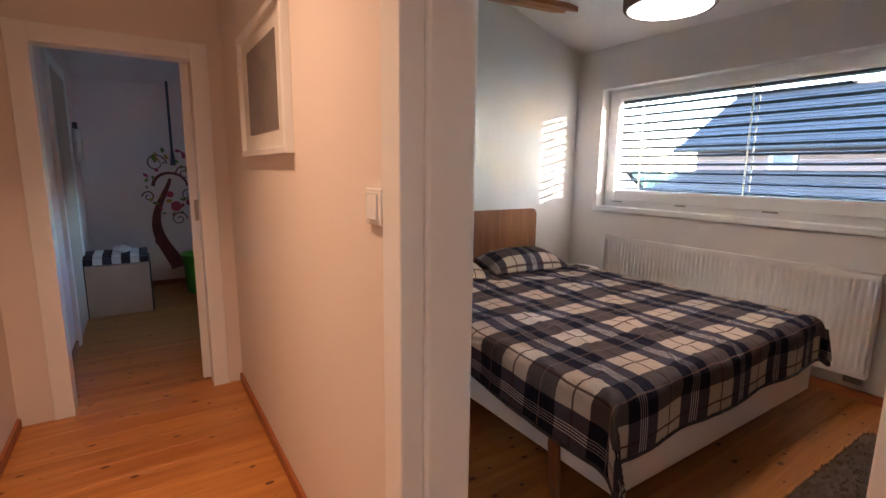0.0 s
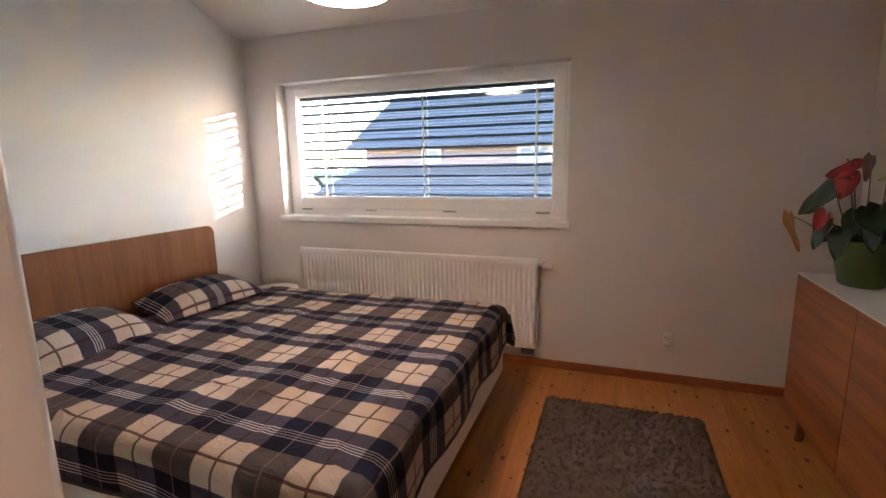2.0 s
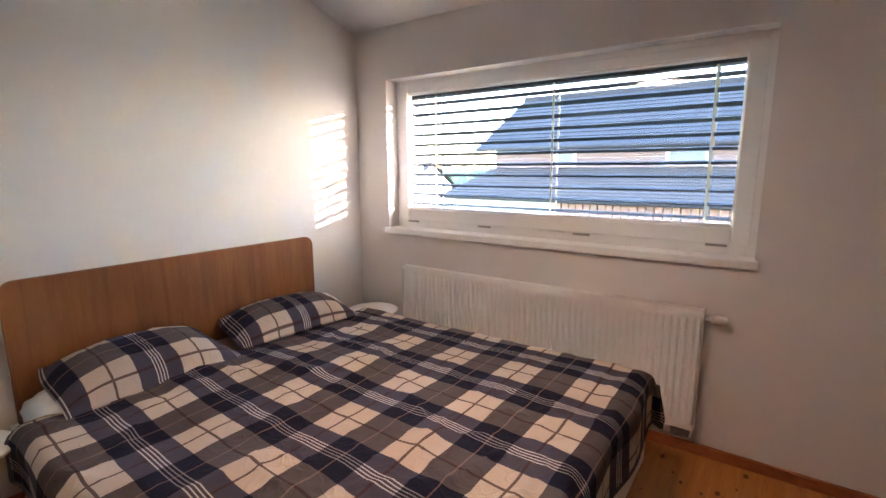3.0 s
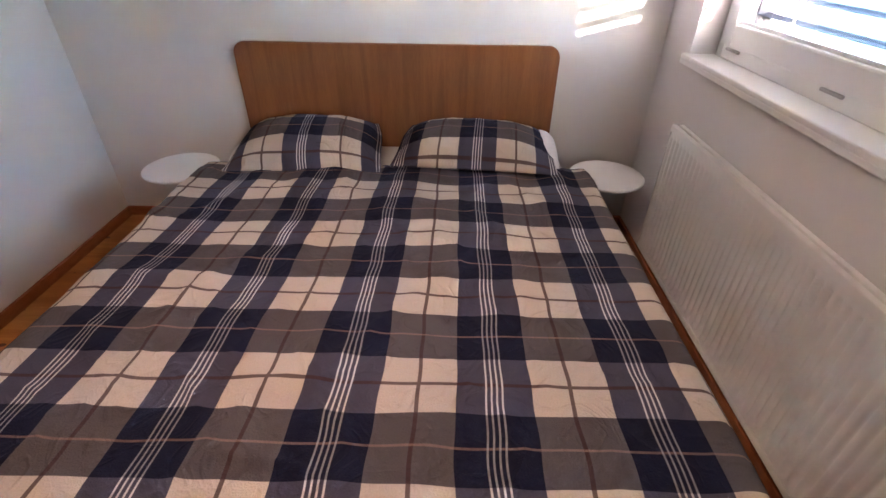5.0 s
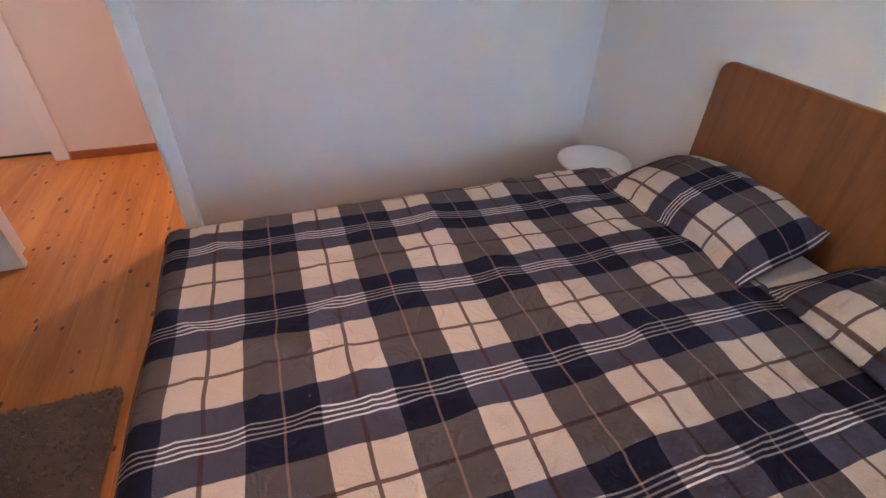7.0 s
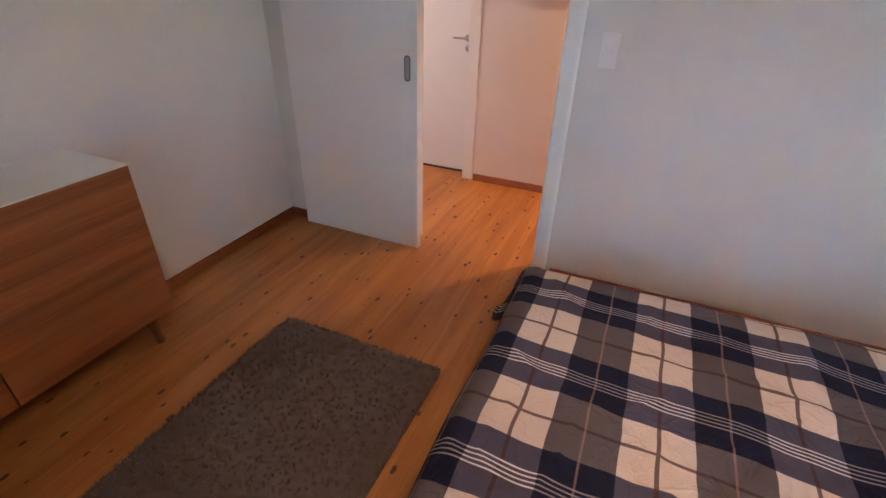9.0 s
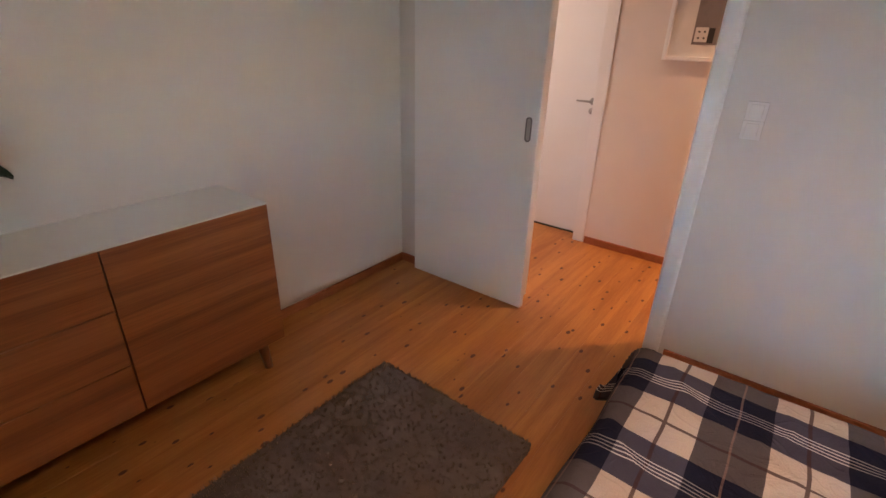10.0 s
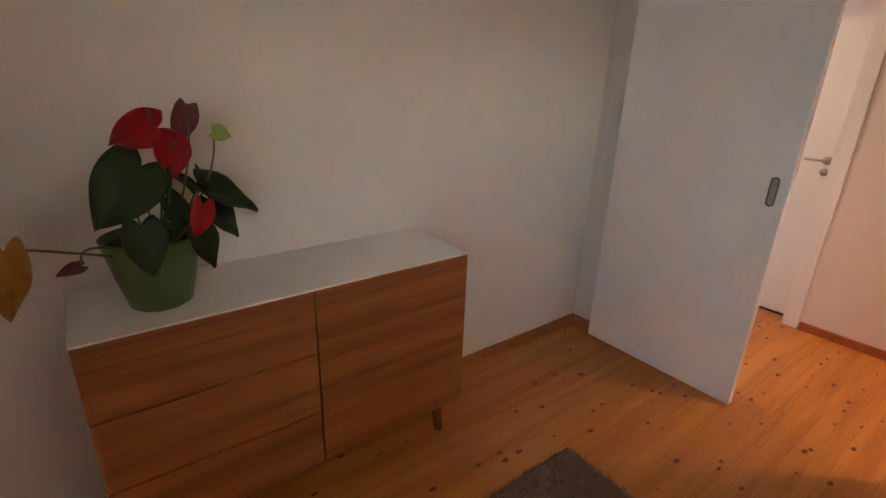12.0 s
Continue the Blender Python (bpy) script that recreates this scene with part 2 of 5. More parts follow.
M_PULL = material("dark_steel", (0.16, 0.15, 0.145), 0.3, 0.5, scale=20)
M_DARK = material("dark_gap", (0.03, 0.028, 0.026), 0.7)
M_SLAT = material("grey_blind_slat", (0.055, 0.054, 0.060), 0.75, 0.0, scale=6, spec=0.12)
M_CORD = material("blind_tape", (0.75, 0.66, 0.52), 0.8, scale=30)
M_PLASTIC = material("white_plastic", (0.80, 0.79, 0.78), 0.15, second=(0.77, 0.76, 0.75), scale=10, fine=0.1)
M_RUG = material("grey_rug_pile", (0.13, 0.10, 0.082), 1.0, second=(0.065, 0.05, 0.04), scale=22, amount=0.7, fine=0.5, fine_scale=260, bump=0.6)
M_PILE = material("rug_tufts", (0.29, 0.212, 0.158), 1.0, second=(0.09, 0.066, 0.049), scale=16, amount=0.4, fine=0.4, fine_scale=150)
M_HEM = material("navy_hem", (0.035, 0.035, 0.05), 0.9, second=(0.10, 0.09, 0.09), scale=14, amount=0.3)
M_SHADE = material("taupe_lampshade", (0.22, 0.175, 0.15), 0.8, scale=60, fine=0.3, bump=0.1)
M_GLASS = glass("window_glass")
M_LIT = glow("lit_diffuser", (1.0, 0.88, 0.72), 0.2)


# ---- building helpers ----
def box(bm, x0, x1, y0, y1, z0, z1, bevel=0.0, segments=2):
    r = bmesh.ops.create_cube(bm, size=1, matrix=Matrix.Translation(((x0 + x1) / 2, (y0 + y1) / 2, (z0 + z1) / 2)) @ Matrix.Diagonal((x1 - x0, y1 - y0, z1 - z0, 1)))
    if bevel:
        edges = list({e for v in r["verts"] for e in v.link_edges})
        bmesh.ops.bevel(bm, geom=edges, offset=bevel, segments=segments, affect="EDGES", profile=0.6)
    return bm


def tube(bm, a, b, ra, rb=None, sides=12):
    """A capped, tapered rod from a to b."""
    a, b = Vector(a), Vector(b)
    d = b - a
    m = Matrix.Translation((a + b) / 2) @ d.to_track_quat("Z", "Y").to_matrix().to_4x4()
    bmesh.ops.create_cone(bm, cap_ends=True, segments=sides, radius1=ra, radius2=ra if rb is None else rb, depth=d.length, matrix=m)
    return bm


def lathe(bm, profile, centre=(0, 0, 0), sides=32, squash=1.0):
    """Turn (radius, height) pairs round the z axis."""
    rings = []
    for r, z in profile:
        rings.append([bm.verts.new((centre[0] + r * math.cos(2 * math.pi * i / sides), centre[1] + squash * r * math.sin(2 * math.pi * i / sides), centre[2] + z)) for i in range(sides)])
    for lo, hi in zip(rings, rings[1:]):
        for i in range(sides):
            j = (i + 1) % sides
            bm.faces.new((lo[i], lo[j], hi[j], hi[i]))
    if profile[0][0] > 1e-4:
        bm.faces.new(list(reversed(rings[0])))
    if profile[-1][0] > 1e-4:
        bm.faces.new(rings[-1])
    return bm


def place(ob, parent):
    """Put ob under parent, keeping the metres it was built in."""
    ob.parent = parent
    if parent is not None and parent.parent is None:
        ob.matrix_parent_inverse = parent.matrix_basis.inverted()


def mesh_of(name, bm, mat, smooth=False):
    bmesh.ops.recalc_face_normals(bm, faces=bm.faces)
    me = bpy.data.meshes.new(name)
    bm.to_mesh(me)
    bm.free()
    me.materials.append(mat)
    if smooth:
        me.shade_smooth()
    return me


def part(name, bm, mat, parent, label="", smooth=False):
    """One bmesh, built in world metres, as one mesh object under a thing or under a part."""
    ob = new(name, mesh_of(name, bm, mat, smooth))
    place(ob, parent)
    if label:
        tagged(ob, label)
    return ob


def thing(name, label, category, base=(0, 0, 0), group="", kind=""):
    ob = new(name)
    ob.empty_display_size = 0.1
    ob.matrix_basis = Matrix.Translation(base)
    return tagged(ob, label, category, group, kind)


def slab(name, label, category, mat, *boxes, bevel=0.0, kind="structure"):
    bm = bmesh.new()
    for b in boxes:
        box(bm, *b, bevel=bevel)
    return tagged(new(name, mesh_of(name, bm, mat)), label, category, kind=kind)


# ---- the shell ----
RX, RY = 3.915, 2.852          # bedroom: x 0..RX, y 0..RY
HY0, HY1 = -1.15, -0.11       # hall between these
EAVE, PITCH = 2.307, 0.32     # the ceiling rises from the window wall
DOOR_H = 1.98
WX0, WX1, WZ0, WZ1 = 0.28, 2.432, 0.965, 1.973   # the window's hole
WOUT = 3.25


def ceiling_z(y):
    return EAVE + (RY - y) * PITCH


slab("wall_window", "off-white painted outer wall with a wide low window", "wall", M_WALL,
     (-0.2, WX0, RY, WOUT, 0, 3.0), (WX1, RX + 0.2, RY, WOUT, 0, 3.0), (WX0, WX1, RY, WOUT, 0, WZ0), (WX0, WX1, RY, WOUT, WZ1, 3.0))
slab("wall_headboard", "white painted wall behind the bed's headboard", "wall", M_WALL, (-0.15, 0, -0.11, RY, 0, 3.4))
slab("wall_dresser", "white painted wall behind the wooden dresser", "wall", M_WALL, (RX, RX + 0.15, -0.11, RY, 0, 3.4))
DX0, DX1 = 2.2, 3.02
slab("wall_door", "white painted wall with the bedroom's doorway", "wall", M_WALL,
     (0, DX0, -0.05, 0, 0, 3.4), (DX1, RX, -0.05, 0, 0, 3.4), (DX0, DX1, -0.05, 0, DOOR_H + 0.02, 3.4))
slab("wall_hall_near", "warm-white painted hall wall beside the bedroom doorway", "wall", M_HALL,
     (0, DX0, HY1, -0.05, 0, 3.4), (DX1, RX, HY1, -0.05, 0, 3.4), (DX0, DX1, HY1, -0.05, DOOR_H + 0.02, 3.4))
bm = bmesh.new()
vs = [bm.verts.new(p) for p in [(-0.15, RY + 0.1, ceiling_z(RY + 0.1)), (RX + 0.15, RY + 0.1, ceiling_z(RY + 0.1)), (RX + 0.15, -0.1, ceiling_z(-0.1)), (-0.15, -0.1, ceiling_z(-0.1))]]
face = bm.faces.new(vs)
top = bmesh.ops.extrude_face_region(bm, geom=[face])
bmesh.ops.translate(bm, vec=(0, 0, 0.2), verts=[v for v in top["geom"] if isinstance(v, bmesh.types.BMVert)])
tagged(new("ceiling", mesh_of("ceiling", bm, M_CEIL)), "white painted sloping bedroom ceiling", "ceiling", kind="structure")
slab("ceiling_hall", "white painted flat hall ceiling", "ceiling", M_CEIL, (-0.1, 6.2, -1.35, -0.1, 2.6, 2.75))

# the hall's far side, with a white door standing in it
OX0, OX1 = 3.085, 3.905
slab("wall_hall", "warm-white painted hall wall with a white door in it", "wall", M_HALL,
     (0.0, OX0, HY0 - 0.2, HY0, 0, 2.6), (OX1, 6.2, HY0 - 0.2, HY0, 0, 2.6), (OX0, OX1, HY0 - 0.2, HY0, 2.03, 2.6))
slab("wall_hall_end", "plain warm-white wall closing the hall", "wall", M_HALL, (6.0, 6.2, -1.15, -0.11, 0, 2.6))
# the opening in this wall is added, out of view, to seat the fill lamp
slab("wall_hall_side", "plain warm-white hall wall with an opening added for the fill lamp", "wall", M_HALL,
     (RX + 0.15, 4.35, HY1, 0, 0, 2.6), (5.15, 6.0, HY1, 0, 0, 2.6), (4.35, 5.15, HY1, 0, 2.0, 2.6))
# unseen walls added to close the niche behind that opening
slab("wall_fill_niche", "unseen white walls closing the niche behind the fill lamp", "wall", M_WALL,
     (4.15, 4.3, 0.0, 1.2, 0, 2.6), (5.2, 5.35, 0.0, 1.2, 0, 2.6), (4.3, 5.2, 1.05, 1.2, 0, 2.6), (4.15, 5.35, 0.0, 1.2, 2.6, 2.75))
CY0, CY1 = -0.96, -0.235
slab("wall_child_room", "warm-white wall with an open doorway to a child's room", "wall", M_HALL,
     (0.0, 0.11, CY1, HY1, 0, 2.6), (0.0, 0.11, HY0, CY0, 0, 2.6), (0.0, 0.11, CY0, CY1, 1.88, 2.6))
slab("wall_child_far", "lilac-white far wall of the child's room", "wall", M_LILAC, (-3.02, -2.87, -1.3, 0.9, 0, 2.6))
slab("wall_child_left", "lilac-white side wall of the child's room", "wall", M_LILAC, (-2.87, 0.0, -1.25, -1.02, 0, 2.6))
# out of view; its opening is added so the sky lights the child's room
slab("wall_child_right", "unseen white side wall of the child's room with an added light opening", "wall", M_WALL, (-2.87, -1.6, 0.75, 0.9, 0, 2.6), (-1.1, -0.15, 0.75, 0.9, 0, 2.6), (-1.6, -1.1, 0.75, 0.9, 0, 1.1), (-1.6, -1.1, 0.75, 0.9, 1.5, 2.6))
bm = bmesh.new()
prof = [(-3.02, 2.08), (-2.87, 2.13), (-1.4, 2.6), (-0.1, 2.6), (-0.1, 2.75), (-3.02, 2.75)]
ends = [[bm.verts.new((x, y, z)) for x, z in prof] for y in (-1.3, 0.9)]
for e in ends:
    bm.faces.new(e)
for k in range(len(prof)):
    q = (k + 1) % len(prof)
    bm.faces.new((ends[0][k], ends[0][q], ends[1][q], ends[1][k]))
tagged(new("ceiling_child", mesh_of("ceiling_child", bm, M_LILAC)), "pale ceiling of the child's room, sloping at the far wall", "ceiling", kind="structure")
# ---- floor ----
floor = slab("floor", "knotty oiled pine board floor", "floor", M_DARK, (-3.02, 6.2, -1.35, RY, -0.1, -0.022))


# ---- doorways ----
def casing(name, label, axis, a0, a1, b0, b1, top, width=0.05, lip=0.012):
    """A lined door opening: jambs through the wall and narrow trims on both faces. axis 'x': the wall runs along x."""
    th = thing(name, label, "door frame", kind="structure")

    def bx(nm, p0, p1, q0, q1, z0, z1):
        bm = bmesh.new()
        if axis == "x":
            box(bm, p0, p1, q0, q1, z0, z1, 0.004)
        else:
            box(bm, q0, q1, p0, p1, z0, z1, 0.004)
        part(nm, bm, M_FRAME, th)

    t = 0.035
    bx("jamb", a0, a0 + t, b0, b1, 0, top)
    bx("jamb", a1 - t, a1, b0, b1, 0, top)
    bx("head_jamb", a0, a1, b0, b1, top, top + t)
    for q0, q1 in ((b0 - lip, b0), (b1, b1 + lip)):
        bx("trim", a0 - width, a0 + t, q0, q1, 0, top + width + t)
        bx("trim", a1 - t, a1 + width, q0, q1, 0, top + width + t)
        bx("head_trim", a0 + t, a1 - t, q0, q1, top, top + width + t)
    return th


frame_1 = thing("door_frame_1", "white lacquered frame of the bedroom doorway", "door frame", kind="structure")
for nm, b in (("jamb_lining", (2.165, 2.235, -0.066, 0.063, 0, DOOR_H)), ("hall_trim", (2.15, 2.233, -0.124, -0.0665, 0, DOOR_H + 0.06)), 
              ("jamb_lining", (2.985, 3.025, -0.066, 0.0, 0, DOOR_H)), ("hall_trim", (2.987, 3.07, -0.124, -0.0665, 0, DOOR_H + 0.06)),
              ("head_lining", (2.235, 2.985, -0.066, 0.02, DOOR_H, DOOR_H + 0.04)), ("head_trim", (2.233, 2.987, -0.124, -0.0665, DOOR_H, DOOR_H + 0.06))):
    bm = bmesh.new()
    box(bm, *b, bevel=0.018 if nm == "jamb_lining" and b[3] > 0.05 else 0.006, segments=5)
    part(nm, bm, M_FRAME, frame_1)
casing("door_frame_2", "white lacquered frame round the hall's white door", "x", OX0, OX1, HY0 - 0.2, HY0, 1.995)
casing("door_frame_3", "white lacquered frame of the child's room doorway", "y", CY0, CY1, 0.0, 0.11, 1.85)

def pull(name, parent, x, y, z, face, axis="y"):
    """A recessed oval steel pull, 3 cm wide and 12 cm high."""
    bm = bmesh.new()
    n = 28
    pts = []
    for i in range(n):
        a = 2 * math.pi * i / n
        c, s = math.cos(a), math.sin(a)
        pts.append((0.017 * c, 0.017 * s + (0.045 if s > 0 else -0.045)))
    loops = []
    for k, d in ((1.0, 0.0), (1.0, 0.004), (0.72, 0.004), (0.68, -0.0)):
        ring = []
        for u, w in pts:
            u2, w2 = u * k, w * (1 - (1 - k) * 0.35)
            p = (x + u2, y + face * d, z + w2) if axis == "y" else (x + face * d, y + u2, z + w2)
            ring.append(bm.verts.new(p))
        loops.append(ring)
    for lo, hi in zip(loops, loops[1:]):
        for i in range(n):
            j = (i + 1) % n
            bm.faces.new((lo[i], lo[j], hi[j], hi[i]))
    grip = part(name, bm, M_PULL, parent, "dark steel rim of the pull")
    # the recess's highlight is put into its colour: lighter steel than the rim
    bm = bmesh.new()
    ring = []
    for u, w in pts:
        p = (x + u * 0.69, y + face * 0.0008, z + w * 0.89) if axis == "y" else (x + face * 0.0008, y + u * 0.69, z + w * 0.89)
        ring.append(bm.verts.new(p))
    bm.faces.new(ring)
    part("recess", bm, M_STEEL, grip, "brushed steel recess, toned lighter for its highlight")
    return grip


leaf = thing("sliding_door", "white sliding door half open along the bedroom wall", "door", (3.34, 0.045, 0))
bm = bmesh.new()
box(bm, 2.933, 3.744, 0.024, 0.064, 0.008, 2.03, 0.002)
part("door_leaf", bm, M_DOOR, leaf)
pull("pull_handle", leaf, 2.988, 0.064, 1.04, 1)
bm = bmesh.new()
box(bm, 2.1, RX - 0.03, 0.012, 0.075, 2.035, 2.09, 0.004)
tagged(new("sliding_door_rail", mesh_of("sliding_door_rail", bm, M_FRAME)), "white rail above the sliding bedroom door", "door rail", kind="structure")

hall_door = thing("door_2", "closed white hall door with a steel lever", "door", ((OX0 + OX1) / 2, -1.3, 0), kind="structure")
bm = bmesh.new()
box(bm, OX0 + 0.037, OX1 - 0.037, -1.32, -1.28, 0.012, 1.99, 0.003)
part("door_leaf", bm, M_DOOR, hall_door)
bm = bmesh.new()
tube(bm, (3.17, -1.28, 1.045), (3.17, -1.272, 1.045), 0.026, sides=20)
tube(bm, (3.17, -1.28, 1.045), (3.17, -1.235, 1.045), 0.008)
tube(bm, (3.162, -1.235, 1.045), (3.28, -1.235, 1.045), 0.008, 0.007)
lever = part("lever_handle", bm, M_STEEL, hall_door, "brushed steel lever handle", True)
bm = bmesh.new()
tube(bm, (3.17, -1.281, 0.975), (3.17, -1.272, 0.975), 0.024, sides=20)
tube(bm, (3.17, -1.272, 0.975), (3.17, -1.262, 0.975), 0.009)
part("key_rosette", bm, M_STEEL, hall_door, "steel lock rosette", True)
bm = bmesh.new()
box(bm, OX0 + 0.036, OX1 - 0.036, -1.33, -1.27, 0.0, 0.011)
part("threshold", bm, M_DARK, hall_door, "dark gap and threshold strip")

child_leaf = thing("door_3", "white sliding door pushed aside in its slot", "door", (0.055, -0.26, 0), kind="structure")
bm = bmesh.new()
box(bm, -0.045, -0.008, -0.312, 0.45, 0.01, 1.9, 0.002)
part("door_leaf", bm, M_DOOR, child_leaf)
bm = bmesh.new()
box(bm, -0.008, -0.004, -0.292, -0.258, 0.98, 1.10, 0.002)
part("pull_handle", bm, M_STEEL, child_leaf, "brushed steel recessed pull")


# ---- skirting boards ----
def skirting(x0, x1, y0, y1):
    bm = bmesh.new()
    box(bm, x0, x1, y0, y1, 0, 0.055, 0.004)
    tagged(new("baseboard", mesh_of("baseboard", bm, M_BASE)), "reddish-brown wooden skirting board", "baseboard", kind="structure")


skirting(0.016, RX - 0.016, RY - 0.016, RY)
skirting(0, 0.016, 0.0, RY)
skirting(RX - 0.016, RX, 0.0, RY)
skirting(0.016, 2.14, 0.0, 0.016)
skirting(3.09, RX - 0.016, 0.0, 0.016)
skirting(0.13, 2.13, HY1 - 0.016, HY1)
skirting(0.13, OX0 - 0.06, HY0, HY0 + 0.016)
skirting(OX1 + 0.06, 6.0, HY0, HY0 + 0.016)
skirting(-2.87, -2.854, -1.1, 0.75)
skirting(-2.85, -2.05, -1.02, -1.004)
skirting(-1.05, -0.05, -1.02, -1.004)

# ---- window ----
win = thing("window_1", "white plastic window, closed, with outside blinds", "window", ((WX0 + WX1) / 2, 2.97, WZ0), kind="structure")
FY0, FY1 = 2.945, 3.02
GX0, GX1, GZ0, GZ1 = 0.372, 2.338, 1.13, 1.875


def ring(name, x0, x1, z0, z1, ix0, ix1, iz0, iz1, y0, y1, mat, parent, bevel=0.005):
    """A rectangular frame: two stiles and two rails, as separate boxes in one mesh."""
    bm = bmesh.new()
    box(bm, x0, ix0, y0, y1, z0, z1, bevel)
    box(bm, ix1, x1, y0, y1, z0, z1, bevel)
    box(bm, ix0, ix1, y0 + 0.0005, y1, z0, iz0, bevel)
    box(bm, ix0, ix1, y0 + 0.0005, y1, iz1, z1, bevel)
    return part(name, bm, mat, parent)


ring("outer_frame", WX0, WX1, 0.985, WZ1, WX0 + 0.04, WX1 - 0.04, 1.04, WZ1 - 0.035, FY0 + 0.012, FY1, M_PVC, win)
sash = ring("sash", WX0 + 0.03, WX1 - 0.03, 1.035, WZ1 - 0.03, GX0 + 0.012, GX1 - 0.012, GZ0 - 0.012, GZ1 + 0.012, FY0, FY1 - 0.015, M_PVC, win, 0.008)
ring("glazing_bead", GX0 + 0.005, GX1 - 0.005, GZ0 - 0.02, GZ1 + 0.02, GX0 + 0.018, GX1 - 0.018, GZ0, GZ1, FY0 + 0.016, FY0 + 0.03, M_PVC, win, 0.002)
bm = bmesh.new()
box(bm, GX0, GX1, FY0 + 0.031, FY0 + 0.037, GZ0 - 0.01, GZ1 + 0.01)
pane = part("pane", bm, M_GLASS, win, "clear window pane")
pane.visible_shadow = False
bm = bmesh.new()
box(bm, 0.254, 2.448, 2.828, FY0 + 0.012, 0.966, 0.988, 0.008, 3)
box(bm, 0.2545, 2.4475, 2.8282, 2.846, 0.948, 0.97, 0.005)
part("window_sill", bm, M_PVC, win, "thick white inner window sill")
bm = bmesh.new()
box(bm, 1.31, 1.34, FY0 - 0.012, FY0, 1.905, 1.925, 0.004)
box(bm, 1.24, 1.40, FY0 - 0.024, FY0 - 0.011, 1.906, 1.924, 0.005)
part("window_handle", bm, M_PVC, win, "white horizontal tilt handle")
for x in (0.43, 1.0, 1.62, 2.27):
    bm = bmesh.new()
    tube(bm, (x - 0.045, FY0 - 0.004, 1.03), (x + 0.045, FY0 - 0.004, 1.03), 0.006)
    part("hinge", bm, M_STEEL, win, "small steel hinge", True)

# outside venetian blind
blind = thing("venetian_blind", "dark grey outside venetian blind, slats level", "blind", (1.36, 3.1, 1.1))
bm = bmesh.new()
box(bm, WX0 + 0.01, WX1 - 0.01, 3.055, 3.15, 1.872, WZ1 + 0.02, 0.004)
part("head_box", bm, M_SLAT, blind, "dark head box")
slat_mesh = None
for i in range(11):
    z = 1.83 - i * 0.0695
    if slat_mesh is None:
        bm = bmesh.new()
        n = 9
        prof = []
        for k in range(n):
            u = k / (n - 1) - 0.5
            prof.append((u * 0.08, 0.011 * (1 - (2 * u) ** 2) + 0.004 * math.sin(u * 9) - 0.05 * u * 0.08))
        rows = []
        for x in (WX0 + 0.02, WX1 - 0.02):
            up = [bm.verts.new((x, 3.1 + y, zz + 0.0008)) for y, zz in prof]
            dn = [bm.verts.new((x, 3.1 + y, zz - 0.0008)) for y, zz in reversed(prof)]
            rows.append(up + dn)
        m = len(rows[0])
        for k in range(m):
            j = (k + 1) % m
            bm.faces.new((rows[0][k], rows[0][j], rows[1][j], rows[1][k]))
        bm.faces.new(rows[0])
        bm.faces.new(list(reversed(rows[1])))
        slat_mesh = mesh_of("slat", bm, M_SLAT)
    ob = new("slat", slat_mesh)
    ob.location = (0, 0, z)
    place(ob, blind)
for x in (0.545, 1.385, 2.2):
    for y in (3.058, 3.142):
        bm = bmesh.new()
        box(bm, x - 0.0055, x + 0.0055, y - 0.0015, y + 0.0015, 1.1, 1.9)
        part("ladder_tape", bm, M_CORD, blind, "beige ladder tape")
for x in (WX0 + 0.006, WX1 - 0.006):
    bm = bmesh.new()
    box(bm, x - 0.005, x + 0.011, 3.07, 3.13, 0.99, 1.9, 0.003)
    part("guide_rail", bm, M_SLAT, blind, "aluminium guide rail")
slab("outer_sill", "grey metal outer window sill", "window sill", M_SLAT, (WX0, WX1, FY1, 3.3, 0.97, 0.985))

# ---- radiator ----
rad = thing("radiator", "white ribbed panel radiator under the window", "radiator", (1.36, 2.8, 0.14))
X0, X1, Y0, Y1, Z0, Z1 = 0.451, 2.262, 2.74, 2.83, 0.142, 0.75
YF = Y0 + 0.045
bm = bmesh.new()
n = 54
px = (X1 - X0 - 0.02) / n
prof = []
for i in range(n):
    x = X0 + 0.01 + i * px
    for k in range(8):
        prof.append((x + px * k / 8, YF + 0.009 * (0.5 - 0.5 * math.cos(2 * math.pi * k / 8)) ** 1.6))
prof.append((X1 - 0.01, YF))
zs = (Z0 + 0.028, Z0 + 0.045, Z0 + 0.052, Z1 - 0.058, Z1 - 0.048, Z1 - 0.03)
grid = []
for k, z in enumerate(zs):
    grid.append([bm.verts.new((x, y if k in (2, 3) else YF + 0.001, z)) for x, y in prof])
for lo, hi in zip(grid, grid[1:]):
    for i in range(len(prof) - 1):
        bm.faces.new((lo[i], lo[i + 1], hi[i + 1], hi[i]))
part("ribbed_panel", bm, M_RAD, rad, "", True)
bm = bmesh.new()
box(bm, X0, X1, YF - 0.002, YF + 0.018, Z1 - 0.032, Z1 - 0.004, 0.003)
box(bm, X0, X1, YF - 0.001, YF + 0.018, Z0, Z0 + 0.03, 0.003)
part("panel_edge", bm, M_RAD, rad)
for x in (X0 - 0.001, X1 - 0.001):
    bm = bmesh.new()
    box(bm, x, x + 0.0025, YF - 0.001, Y1, Z0 + 0.005, Z1 + 0.002, 0.0005, 1)
    part("side_cover", bm, M_RAD, rad)
bm = bmesh.new()
box(bm, X0, X1, Y1 - 0.016, Y1 + 0.002, Z0, Z1 - 0.004, 0.003)
part("rear_panel", bm, M_RAD, rad)
bm = bmesh.new()
